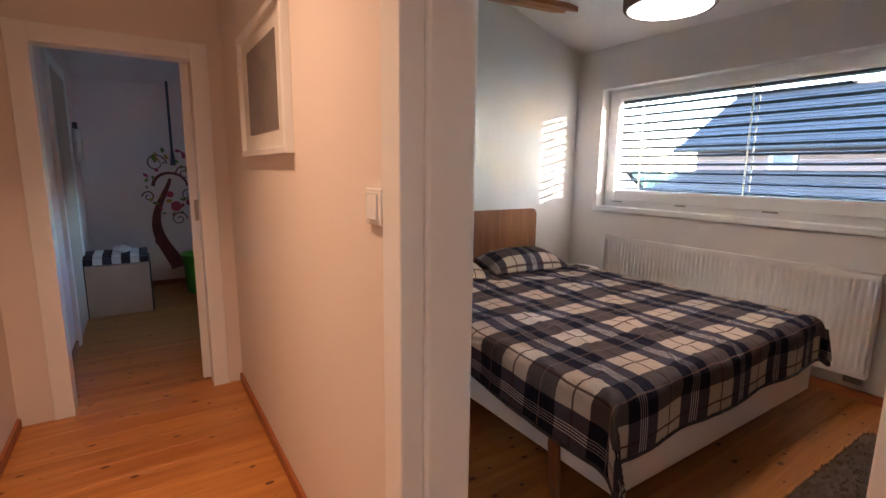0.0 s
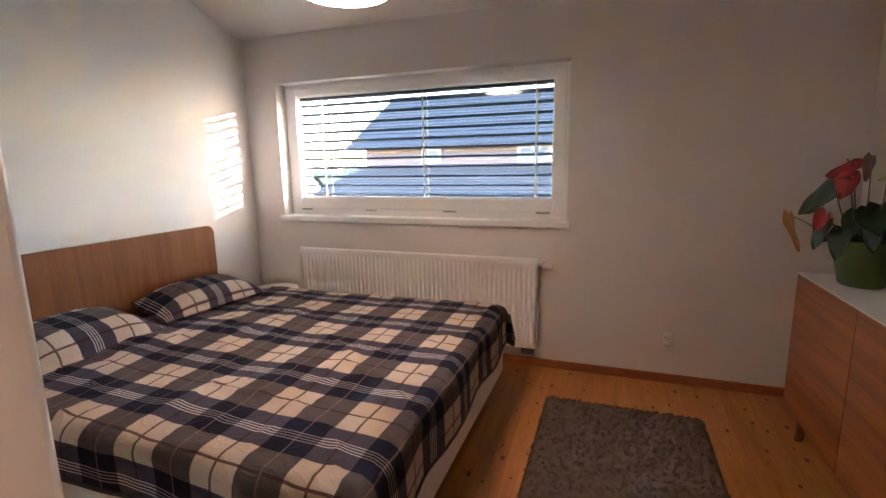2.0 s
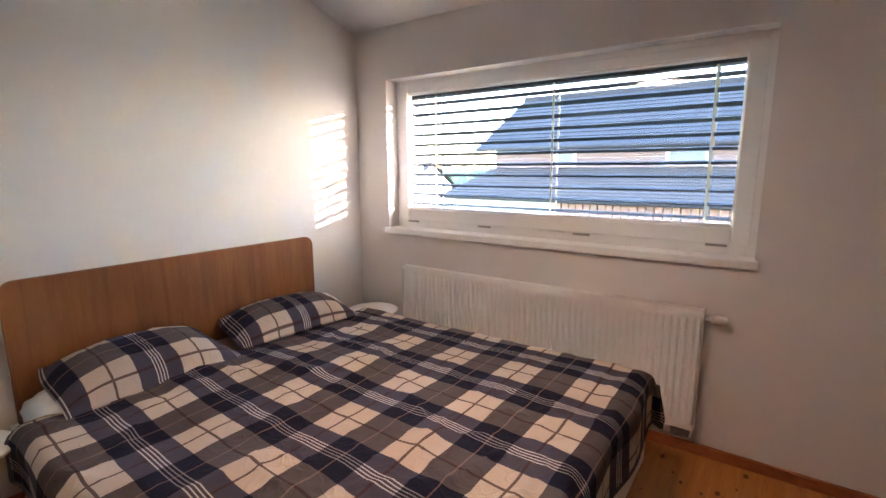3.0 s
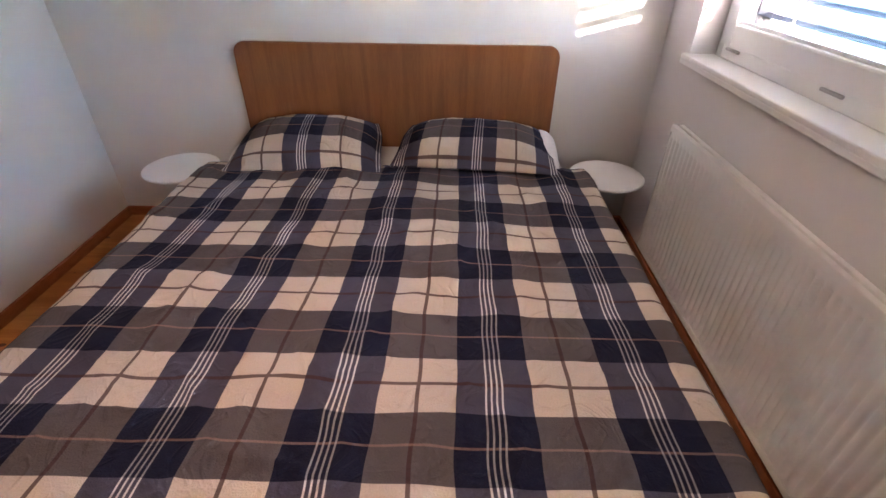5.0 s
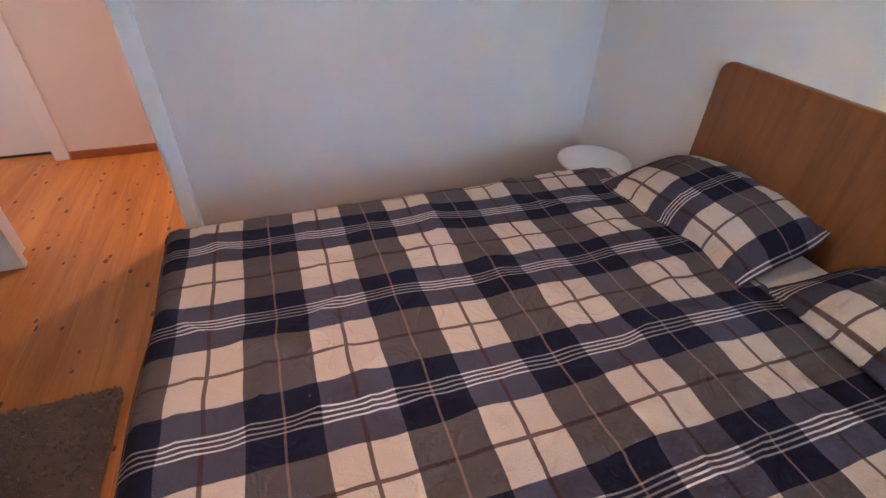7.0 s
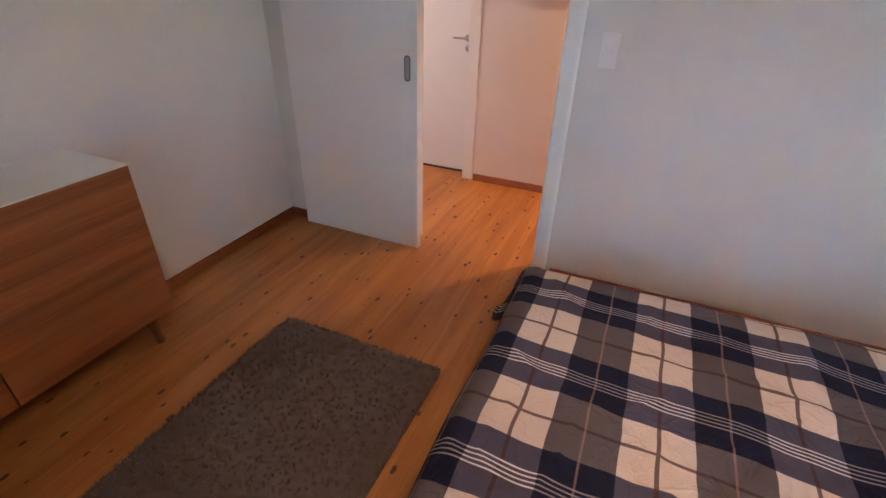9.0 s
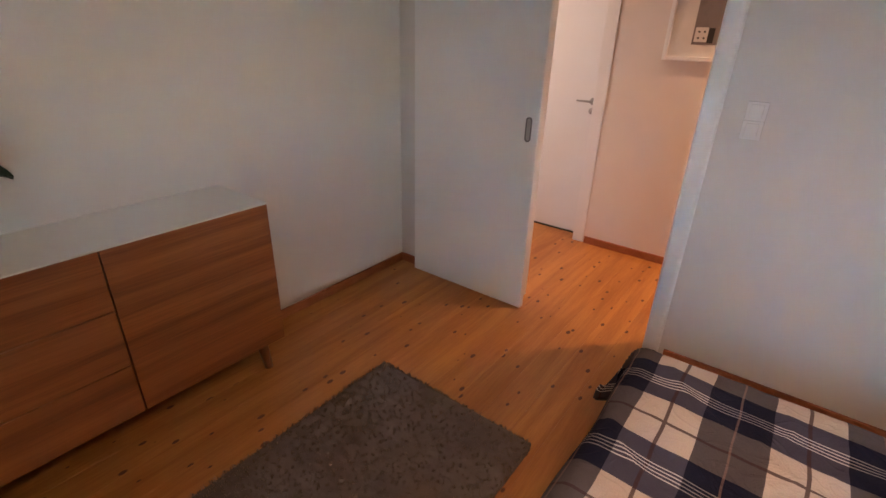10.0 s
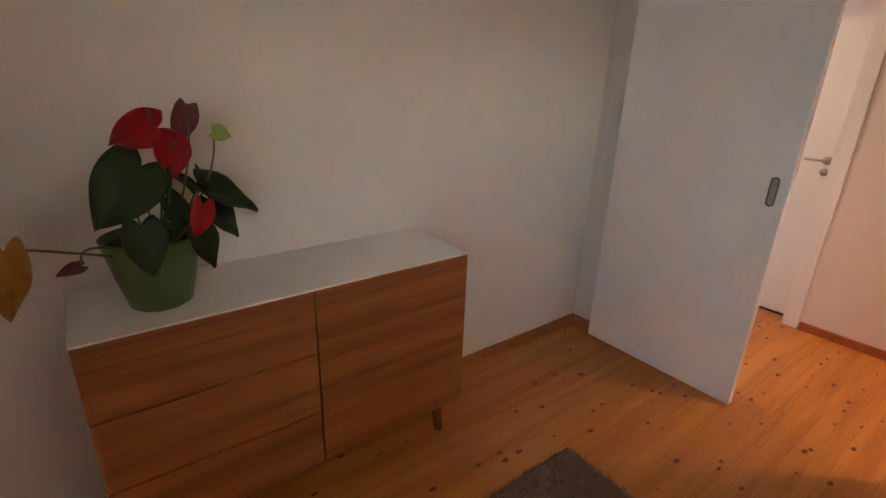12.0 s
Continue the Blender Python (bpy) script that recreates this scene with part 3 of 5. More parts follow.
for x in np.linspace(X0 + 0.004, X1 - 0.004, 120):
    box(bm, x - 0.0006, x + 0.0006, YF + 0.019, Y1 - 0.017, Z1 - 0.04, Z1 - 0.012)
part("top_grille", bm, M_RAD, rad)
bm = bmesh.new()
tube(bm, (X1 + 0.002, 2.812, Z1 - 0.045), (X1 + 0.03, 2.812, Z1 - 0.045), 0.011)
tube(bm, (X1 + 0.03, 2.812, Z1 - 0.045), (X1 + 0.045, 2.812, Z1 - 0.045), 0.019, 0.021, 18)
tube(bm, (X1 + 0.045, 2.812, Z1 - 0.045), (X1 + 0.095, 2.812, Z1 - 0.045), 0.022, 0.017, 18)
part("thermostat_valve", bm, M_PLASTIC, rad, "white thermostat valve", True)
bm = bmesh.new()
box(bm, X1 - 0.10, X1 - 0.015, YF + 0.004, YF + 0.036, Z0 - 0.04, Z0 - 0.004, 0.004)
valve = part("valve_block", bm, M_PULL, rad, "dark steel valve block below the panel")
for x in (X1 - 0.085, X1 - 0.035):
    bm = bmesh.new()
    tube(bm, (x, YF + 0.026, Z0 - 0.005), (x, YF + 0.026, Z0 + 0.004), 0.010)
    tube(bm, (x, YF + 0.038, Z0 - 0.02), (x, RY + 0.004, Z0 - 0.02), 0.008)
    part("pipe", bm, M_STEEL, valve, "steel pipe into the wall", True)
for x in (X0 + 0.3, X1 - 0.3):
    bm = bmesh.new()
    box(bm, x - 0.015, x + 0.015, Y1, RY, 0.25, 0.65)
    part("wall_bracket", bm, M_RAD, rad)

# ---- bed ----
bed = thing("bed", "white double bed with a curved-corner wooden headboard", "bed", (1.1, 1.6, 0))
bm = bmesh.new()
R, HY_A, HY_B, HZ0, HZ1 = 0.055, 0.836, 2.372, 0.2, 0.962
pts = [(HY_A, HZ0), (HY_B, HZ0)]
for cy, a0 in ((HY_B - R, 0), (HY_A + R, 90)):
    for k in range(9):
        a = radians(a0 + k * 90 / 8)
        pts.append((cy + R * math.cos(a), HZ1 - R + R * math.sin(a)))
front = [bm.verts.new((0.040, y, z)) for y, z in pts]
f0 = bm.faces.new(front)
ext = bmesh.ops.extrude_face_region(bm, geom=[f0])
bmesh.ops.translate(bm, vec=(-0.022, 0, 0), verts=[v for v in ext["geom"] if isinstance(v, bmesh.types.BMVert)])
bmesh.ops.bevel(bm, geom=[e for e in bm.edges if len(e.link_faces) == 2 and e.calc_face_angle(0) > 1.2 and abs(e.verts[0].co.x - e.verts[1].co.x) < 1e-5], offset=0.003, segments=2, affect="EDGES")
part("headboard", bm, M_HEAD, bed, "brown oak veneer headboard")
BX0, BX1, BY0, BY1 = 0.06, 2.12, 0.80, 2.44
bm = bmesh.new()
box(bm, BX0, BX1, BY0, BY0 + 0.03, 0.125, 0.385, 0.006)
part("side_panel", bm, M_FRAME, bed, "white lacquered side panel")
bm = bmesh.new()
box(bm, BX0, BX1, BY1 - 0.03, BY1, 0.125, 0.385, 0.006)
part("side_panel", bm, M_FRAME, bed, "white lacquered side panel")
bm = bmesh.new()
box(bm, BX1 - 0.03, BX1 - 0.0005, BY0 + 0.03, BY1 - 0.03, 0.125, 0.385, 0.006)
part("foot_panel", bm, M_FRAME, bed, "white lacquered foot panel")
bm = bmesh.new()
for i in range(16):
    x = 0.1 + i * 0.127
    box(bm, x, x + 0.07, BY0 + 0.03, BY1 - 0.03, 0.3, 0.318, 0.003, 1)
part("slatted_base", bm, M_LEG, bed)
for x, y, sy in ((1.83, BY0 - 0.014, -1), (0.35, BY0 - 0.014, -1), (1.83, BY1 + 0.014, 1), (0.35, BY1 + 0.014, 1)):
    bm = bmesh.new()
    n = 14
    a = Vector((x, y, 0.2))
    b = Vector((x + 0.05, y + sy * 0.03, 0.0))
    tube(bm, b, a, 0.019, 0.026, n)
    bmesh.ops.create_uvsphere(bm, u_segments=n, v_segments=6, radius=0.0261, matrix=Matrix.Translation(a))
    part("leg", bm, M_LEG, bed, "splayed round oak leg", True)

bm = bmesh.new()
box(bm, 0.075, 2.085, BY0 + 0.035, BY1 - 0.035, 0.318, 0.488, 0.05, 5)
mattress = tagged(new("mattress", mesh_of("mattress", bm, M_SHEET, True)), "white mattress with a fitted sheet on the bed", "mattress")


def table(name, x, y):
    th = thing(name, "round white bedside table fixed beside the bed", "bedside table", (x, y, 0), "bedside tables")
    bm = bmesh.new()
    lathe(bm, [(0.0, 0.0), (0.125, 0.0), (0.162, 0.003), (0.17, 0.009), (0.17, 0.015), (0.166, 0.018), (0.0, 0.018)], (x, y, 0.445), 48)
    bmesh.ops.remove_doubles(bm, verts=bm.verts, dist=1e-5)
    part("tabletop", bm, M_WHITE, th, "thin round white top")
    edge = BY1 + 0.0015 if y > 1.6 else BY0 - 0.0015
    side = 1 if y > 1.6 else -1
    bm = bmesh.new()
    a, b = sorted((edge + side * 0.006, y + side * 0.03))
    box(bm, x - 0.02, x + 0.02, a, b, 0.437, 0.4455, 0.002)
    part("bracket_arm", bm, M_FRAME, th, "flat white bracket arm")
    bm = bmesh.new()
    a, b = sorted((edge, edge + side * 0.006))
    box(bm, x - 0.02, x + 0.02, a, b, 0.25, 0.4455, 0.002)
    part("bracket_plate", bm, M_FRAME, th, "white plate fixed to the bed's side")
    return th


table("bedside_table", 0.34, 2.6)
table("bedside_table", 0.34, 0.6)


# ---- bedding ----
def cloth(name, nx, ny, at, mat, uvat, thick=0.0):
    """A draped sheet: at(u, v) gives the place, uvat(u, v) the cloth's own metres."""
    bm = bmesh.new()
    uvl = bm.loops.layers.uv.new("UVMap")
    vs = [[bm.verts.new(at(i / nx, j / ny)) for j in range(ny + 1)] for i in range(nx + 1)]
    for i in range(nx):
        for j in range(ny):
            f = bm.faces.new((vs[i][j], vs[i + 1][j], vs[i + 1][j + 1], vs[i][j + 1]))
            for lp, (a, c) in zip(f.loops, ((i, j), (i + 1, j), (i + 1, j + 1), (i, j + 1))):
                lp[uvl].uv = uvat(a / nx, c / ny)
    me = bpy.data.meshes.new(name)
    bm.to_mesh(me)
    bm.free()
    me.materials.append(mat)
    me.shade_smooth()
    ob = new(name, me)
    if thick:
        sol = ob.modifiers.new("thickness", "SOLIDIFY")
        sol.thickness, sol.offset = thick, -1
    return ob


# the cloth's own metres run past the bed's edge and hang down
CX0, CX1, CY_A, CY_B = 0.40, 2.335, 0.50, 2.70
TOPZ = 0.522
EX, EY0, EY1, RAD = 2.07, 0.79, 2.45, 0.06


def hang(d, r):
    """Past an edge by d: how far out and how far down a cloth of bend radius r goes."""
    q = r * math.pi / 2
    if d <= 0:
        return d, 0.0
    if d < q:
        return r * math.sin(d / r), r * (1 - math.cos(d / r))
    return r + 0.03 * (d - q), r + (d - q)


def cloth_xy(u, v):
    """The cloth overhangs less near the head of the bed on the door side."""
    x = CX0 + u * (CX1 - CX0)
    lo = CY_A + 0.075 * min(1.0, max(0.0, (2.0 - x) / 1.2))
    return x, lo + v * (CY_B - lo)


def crease(x, y, seed):
    """Thin ridges, like pressed folds in cotton."""
    n = noise.noise(Vector((x, y, seed)))
    return max(0.0, 1 - 5 * abs(n)) ** 2


def duvet_at(u, v):
    x, y = cloth_xy(u, v)
    ox, dx = hang(x - EX, RAD)
    if y < 1.6:
        o, dy = hang(EY0 - y, RAD)
        py = EY0 - o
    else:
        o, dy = hang(y - EY1, RAD)
        py = EY1 + o
    px_ = EX + ox
    n1 = noise.noise(Vector((x * 1.6, y * 1.6, 3.1)))
    n2 = noise.noise(Vector((x * 4.5 + 7, y * 3.2, 8.3)))
    n3 = noise.noise(Vector((x * 13, y * 9, 1.7)))
    wob = 0.014 * n1 + 0.008 * n2 + 0.003 * n3
    flat = 1.0 if dx + dy < 0.01 else 0.3
    wob += 0.010 * crease(x * 2.2 + 0.8 * y, y * 3.4, 4.4) + 0.010 * crease(x * 5 - 2 * y, y * 4 + x, 9.2) * (0.5 + n1)
    z = TOPZ - max(dx, dy) - (0.5 if y < 1.6 else 0.15) * min(dx, dy) + wob * flat
    # wrinkles gather towards the pillows and along the middle
    z += 0.006 * math.exp(-((x - 0.52) / 0.12) ** 2) * math.sin(26 * y + 5 * n1)
    z += 0.007 * math.exp(-((x - 1.15 - 0.12 * math.sin(2.2 * y)) / 0.05) ** 2) * (0.6 + n2)
    both = min(dx, dy)
    px_ += (0.55 if y < 1.6 else 0.12) * both
    py += 0.25 * both * (-1 if y < 1.6 else 0.3)
    if dx > 0.02:
        px_ += 0.012 * math.sin(9.5 * y + 2 * n1) * min(1, dx / 0.1)
    if dy > 0.02:
        s = 0.012 * math.sin(8.2 * x + 3 * n1) * min(1, dy / 0.1)
        py += -s if y < 1.6 else s
    if x < 0.5:
        z -= 0.012 * (0.5 - x) / 0.1
    return px_, py, z


def duvet_uv(u, v):
    """The cloth lies slightly askew near the door side."""
    x, y = cloth_xy(u, v)
    x += 0.006 * noise.noise(Vector((x * 5, y * 9, 2)))
    y += 0.006 * noise.noise(Vector((x * 9, y * 5, 5)))
    return x, y + 0.045 * (x - 1.4) * min(1.0, max(0.0, (2.2 - y) / 1.2))


duvet = thing("duvet", "navy, grey and cream plaid duvet spread over the bed", "duvet", (1.3, 1.6, 0.5))
cover = cloth("cover", 150, 160, duvet_at, M_DUVET, duvet_uv, 0.016)
place(cover, duvet)
for nm, f in (("foot_hem", lambda t: duvet_at(1, t)), ("head_hem", lambda t: duvet_at(0, t)), ("side_hem", lambda t: duvet_at(t, 0)), ("side_hem", lambda t: duvet_at(t, 1))):
    crv = bpy.data.curves.new(nm, "CURVE")
    crv.dimensions, crv.bevel_depth, crv.bevel_resolution = "3D", 0.0075, 2
    sp = crv.splines.new("POLY")
    sp.points.add(119)
    for k in range(120):
        p = f(k / 119)
        sp.points[k].co = (p[0], p[1], p[2] - 0.006, 1)
    crv.materials.append(M_HEM)
    place(new(nm, crv), duvet)


def pillow(label, cx, cy, lx, ly, turn, shift, mat=None, z=0.56):
    """A soft cushion with flanged ends, tilted against the headboard."""
    N = 36

    def bulge(a, b):
        a, b = min(1.0, abs(a) / 0.93), min(1.0, abs(b) / 0.96)
        e = max(0.0, (1 - abs(a) ** 2.6)) ** 0.55 * max(0.0, (1 - abs(b) ** 2.8)) ** 0.6 + 0.03
        return e

    bm = bmesh.new()
    uvl = bm.loops.layers.uv.new("UVMap")
    rot = Matrix.Translation((cx, cy, 0.0)) @ Matrix.Rotation(radians(turn), 4, "Z") @ Matrix.Rotation(radians(10), 4, "Y")
    for side in (1, -1):
        vs = []
        for i in range(N + 1):
            row = []
            for j in range(N + 1):
                a, b = 2 * i / N - 1, 2 * j / N - 1
                pinch = 1 + 0.03 * (abs(a * b)) ** 2
                x, y = a * lx / 2 * (1 - 0.10 * b * b * (a < 0)), b * ly / 2 * (1 - 0.04 * (1 - a * a) - 0.13 * max(0.0, -a) ** 2)
                h = bulge(a, b) * (0.104 if side > 0 else 0.04)
                h += side * (0.010 * noise.noise(Vector((a * 3 + cy, b * 3, side))) + 0.005 * crease(a * 3 + cy, b * 2.5, 2.0)) * bulge(a, b)
                row.append(bm.verts.new(rot @ Vector((x * pinch, y, side * h))))
            vs.append(row)
        for i in range(N):
            for j in range(N):
                f = bm.faces.new((vs[i][j], vs[i + 1][j], vs[i + 1][j + 1], vs[i][j + 1]) if side > 0 else (vs[i][j], vs[i][j + 1], vs[i + 1][j + 1], vs[i + 1][j]))
                quad = ((i, j), (i + 1, j), (i + 1, j + 1), (i, j + 1)) if side > 0 else ((i, j), (i, j + 1), (i + 1, j + 1), (i + 1, j))
                for lp, (a, c) in zip(f.loops, quad):
                    lp[uvl].uv = ((a / N - 0.5) * lx, (c / N - 0.5) * ly + shift)
    bmesh.ops.remove_doubles(bm, verts=bm.verts, dist=1e-5)
    me = bpy.data.meshes.new("pillow")
    bm.to_mesh(me)
    bm.free()
    me.materials.append(mat or M_PILLOW)
    me.shade_smooth()
    ob = new("pillow", me)
    ob.location = (0, 0, z)
    return tagged(ob, label, "pillow", "pillows on the bed")


pillow("plaid pillow leaning on the headboard, beside the door wall", 0.285, 1.215, 0.42, 0.69, 2, 0.196)
pillow("plaid pillow leaning on the headboard, beside the radiator", 0.275, 1.985, 0.37, 0.74, -5, 0.18)
pillow("white bedding showing beside the plaid pillow", 0.25, 2.245, 0.34, 0.28, -6, 0.0, M_SHEET, 0.512)
# cushion shape added in place of the sheet's corner on the door side
pillow("white bedding showing beside the plaid pillow", 0.30, 0.915, 0.30, 0.20, 4, 0.0, M_SHEET, 0.448)

# ---- dresser ----
dresser = thing("dresser", "low wooden dresser with a white top and splayed legs", "dresser", (3.72, 1.85, 0))
DXF, DY0, DY1, DZ0, DZ1 = 3.545, 1.228, 2.43, 0.165, 0.825
bm = bmesh.new()
box(bm, DXF + 0.032, RX - 0.003, DY0 + 0.002, DY1 - 0.002, DZ0 + 0.005, DZ1 - 0.0065, 0.002)
part("body", bm, M_OAK, dresser, "oak veneer carcass")
bm = bmesh.new()
box(bm, DXF - 0.002, RX - 0.002, DY0 - 0.001, DY1 + 0.001, DZ1 - 0.006, DZ1, 0.001)
part("top", bm, M_WHITE, dresser, "white glass-like top")
SEAM = 1.834
G = 0.0027
bm = bmesh.new()
box(bm, DXF, DXF + 0.019, DY0, SEAM - G, DZ0, DZ1 - 0.008, 0.0015)
part("door", bm, M_OAK, dresser, "plain oak veneer door")
for z0, z1 in ((DZ0, 0.3715), (0.3765, 0.5955), (0.6005, DZ1 - 0.008)):
    bm = bmesh.new()
    box(bm, DXF, DXF + 0.019, SEAM + G, DY1, z0, z1, 0.0015)
    part("drawer_front", bm, M_OAK, dresser)
for x, y, sx, sy in ((3.62, 1.31, -1, -1), (3.86, 1.31, 1, -1), (3.62, 2.35, -1, 1), (3.86, 2.35, 1, 1)):
    bm = bmesh.new()
    tube(bm, (x + sx * 0.015, y + sy * 0.015, 0.0), (x, y, DZ0 + 0.006), 0.018, 0.027, 14)
    part("leg", bm, M_LEG, dresser, "tapered splayed oak leg", True)

# ---- rug ----
rug = thing("rug", "grey-brown shaggy rectangular rug on the floor", "rug", (2.79, 1.66, 0))
bm = bmesh.new()
NX, NY = 60, 110
RX0, RX1, RY0, RY1 = 2.385, 3.2, 0.925, 2.405


def rounded(x, y, r=0.04):
    """Pull a place in the rug's square corners in onto a round one."""
    cx = min(max(x, RX0 + r), RX1 - r)
    cy = min(max(y, RY0 + r), RY1 - r)
    d = math.hypot(x - cx, y - cy)
    if d > r:
        x, y = cx + (x - cx) * r / d, cy + (y - cy) * r / d
    return x, y


vs = []
for i in range(NX + 1):
    row = []
    for j in range(NY + 1):
        a, b = i / NX, j / NY
        e = min(1.0, min(a, 1 - a) * 40, min(b, 1 - b) * 60)
        h = 0.006 + 0.016 * math.sqrt(e) + 0.004 * noise.noise(Vector((a * 30, b * 55, 0))) * e
        wx = 0.006 * noise.noise(Vector((b * 18, 3, 0))) * (1 if i in (0, NX) else 0)
        wy = 0.006 * noise.noise(Vector((a * 12, 9, 0))) * (1 if j in (0, NY) else 0)
        row.append(bm.verts.new((*rounded(RX0 + a * (RX1 - RX0) + wx, RY0 + b * (RY1 - RY0) + wy), h)))
    vs.append(row)
for i in range(NX):
    for j in range(NY):
        bm.faces.new((vs[i][j], vs[i + 1][j], vs[i + 1][j + 1], vs[i][j + 1]))
part("backing", bm, M_RUG, rug, smooth=True)
rng = random.Random(3)
verts, faces = [], []
CELL = 0.014
clumps = {}
for k in range(70000):
    x, y = rounded(rng.uniform(RX0 + 0.004, RX1 - 0.004), rng.uniform(RY0 + 0.004, RY1 - 0.004))
    cell = (int(x / CELL), int(y / CELL))
    if cell not in clumps:
        clumps[cell] = ((cell[0] + rng.uniform(0.1, 0.9)) * CELL, (cell[1] + rng.uniform(0.1, 0.9)) * CELL, rng.uniform(0.017, 0.034), rng.uniform(-0.007, 0.007), rng.uniform(-0.007, 0.007))
    tx, ty, h, sx, sy = clumps[cell]
    # every tuft gathers its threads towards one leaning tip
    h *= rng.uniform(0.8, 1.1)
    lx, ly = (tx - x) * 0.3 + sx + rng.uniform(-0.003, 0.003), (ty - y) * 0.3 + sy + rng.uniform(-0.003, 0.003)
    w = rng.uniform(0.0012, 0.0026)
    b = rng.uniform(0, 3.14)
    cx, cy = w * math.cos(b), w * math.sin(b)
    n = len(verts)
    verts += [(x - cx, y - cy, 0.008), (x + cx, y + cy, 0.008), (x + lx * 0.4 + cx * 0.8, y + ly * 0.4 + cy * 0.8, h * 0.65), (x + lx * 0.4 - cx * 0.8, y + ly * 0.4 - cy * 0.8, h * 0.65), (x + lx, y + ly, h)]
    faces += [(n, n + 1, n + 2, n + 3), (n + 3, n + 2, n + 4)]
me = bpy.data.meshes.new("tuft")
me.from_pydata(verts, [], faces)
me.materials.append(M_PILE)
pile = new("tuft", me)
place(pile, rug)
tagged(pile, "shaggy grey-brown pile", kind="stuff")

# ---- pendant lamp ----
lamp = thing("pendant_lamp", "lit drum pendant lamp with a taupe shade", "pendant lamp", (1.68, 1.55, 2.02))
LC = (1.68, 1.55, 2.02)
bm = bmesh.new()
prof = [(0.178, 0.004), (0.19, 0.0), (0.2, 0.012), (0.2, 0.14), (0.196, 0.15), (0.0, 0.15)]
lathe(bm, prof, LC, 56)
bmesh.ops.delete(bm, geom=[f for f in bm.faces if len(f.verts) > 4], context="FACES_ONLY")
part("shade", bm, M_SHADE, lamp, "taupe fabric drum shade", True)
bm = bmesh.new()
lathe(bm, [(0.0, 0.0), (0.178, 0.0), (0.178, 0.004), (0.0, 0.004)], (LC[0], LC[1], LC[2] + 0.003), 56)
bmesh.ops.remove_doubles(bm, verts=bm.verts, dist=1e-5)
part("diffuser", bm, M_LIT, lamp, "glowing white diffuser")
bm = bmesh.new()
tube(bm, (LC[0], LC[1], LC[2] + 0.15), (LC[0], LC[1], ceiling_z(LC[1]) - 0.02), 0.004)
part("cord", bm, M_DARK, lamp, "thin cord")
bm = bmesh.new()
tube(bm, (LC[0], LC[1], ceiling_z(LC[1]) - 0.035), (LC[0], LC[1], ceiling_z(LC[1]) + 0.015), 0.045, sides=24)
part("ceiling_rose", bm, M_FRAME, lamp, "", True)

# ---- switches and sockets ----
def plate(name, label, category, x, y, z, face, kind, count=1, w=0.081, deep=0.012):
    """Square wall fittings on a wall that faces +y or -y (face 1 or -1), stacked upwards."""
    th = thing(name, label, category, (x, y, z))
    for k in range(count):
        zz = z + (k - (count - 1) / 2) * w
        a, b = sorted((y, y + face * deep))
        bm = bmesh.new()
        box(bm, x - w / 2, x + w / 2, a, b, zz - w / 2, zz + w / 2, 0.004, 3)
        frame_part = part("cover_plate", bm, M_PLASTIC, th)
        y1 = y + face * deep
        if kind == "switch":
            a, b = sorted((y1 - face * 0.002, y1 + face * 0.006))
            bm = bmesh.new()
            box(bm, x - w * 0.31, x + w * 0.31, a, b, zz - w * 0.36, zz + w * 0.36, 0.003)
            for v in bm.verts:
                if v.co.z > zz and (v.co.y - y1) * face > 0.003:
                    v.co.y -= face * 0.0035
            part("rocker", bm, M_PLASTIC, th)
        else:
            bm = bmesh.new()
            tube(bm, (x, y1 - face * 0.001, zz), (x, y1 + face * 0.0035, zz), w * 0.36, w * 0.33, 24)
            part("socket_well", bm, M_PLASTIC, th, "round socket insert", True)
            for dx in (-0.0095, 0.0095):
                bm = bmesh.new()
                tube(bm, (x + dx, y1 + face * 0.003, zz - 0.002), (x + dx, y1 + face * 0.0042, zz - 0.002), 0.0035, sides=10)
                part("hole", bm, M_DARK, th, "dark contact hole")
            bm = bmesh.new()
            tube(bm, (x, y1 + face * 0.003, zz + 0.011), (x, y1 + face * 0.011, zz + 0.011), 0.0024, sides=8)
            part("earth_pin", bm, M_STEEL, th, "steel earth pin")
    return th


plate("light_switch", "white hall light switch beside the bedroom doorway", "light switch", 2.10, HY1, 1.205, -1, "switch")
plate("switch_and_socket", "white double fitting on the bedroom door wall", "light switch", 2.045, 0.0, 1.192, 1, "switch", 2, 0.072)
plate("wall_socket", "white double power socket low on the window wall", "power socket", 3.047, RY, 0.272, -1, "socket", 2, 0.053, 0.022)


# ---- framed pictures in the hall ----
M_MAT = material("picture_mount", (0.74, 0.71, 0.66), 0.8, scale=10)
M_PRINT = material("grey_print", (0.21, 0.18, 0.17), 0.5, second=(0.10, 0.088, 0.084), scale=6, amount=0.5, fine=0.4, fine_scale=30)
M_PRINT_W = material("print_white", (0.68, 0.66, 0.62), 0.5, scale=20)


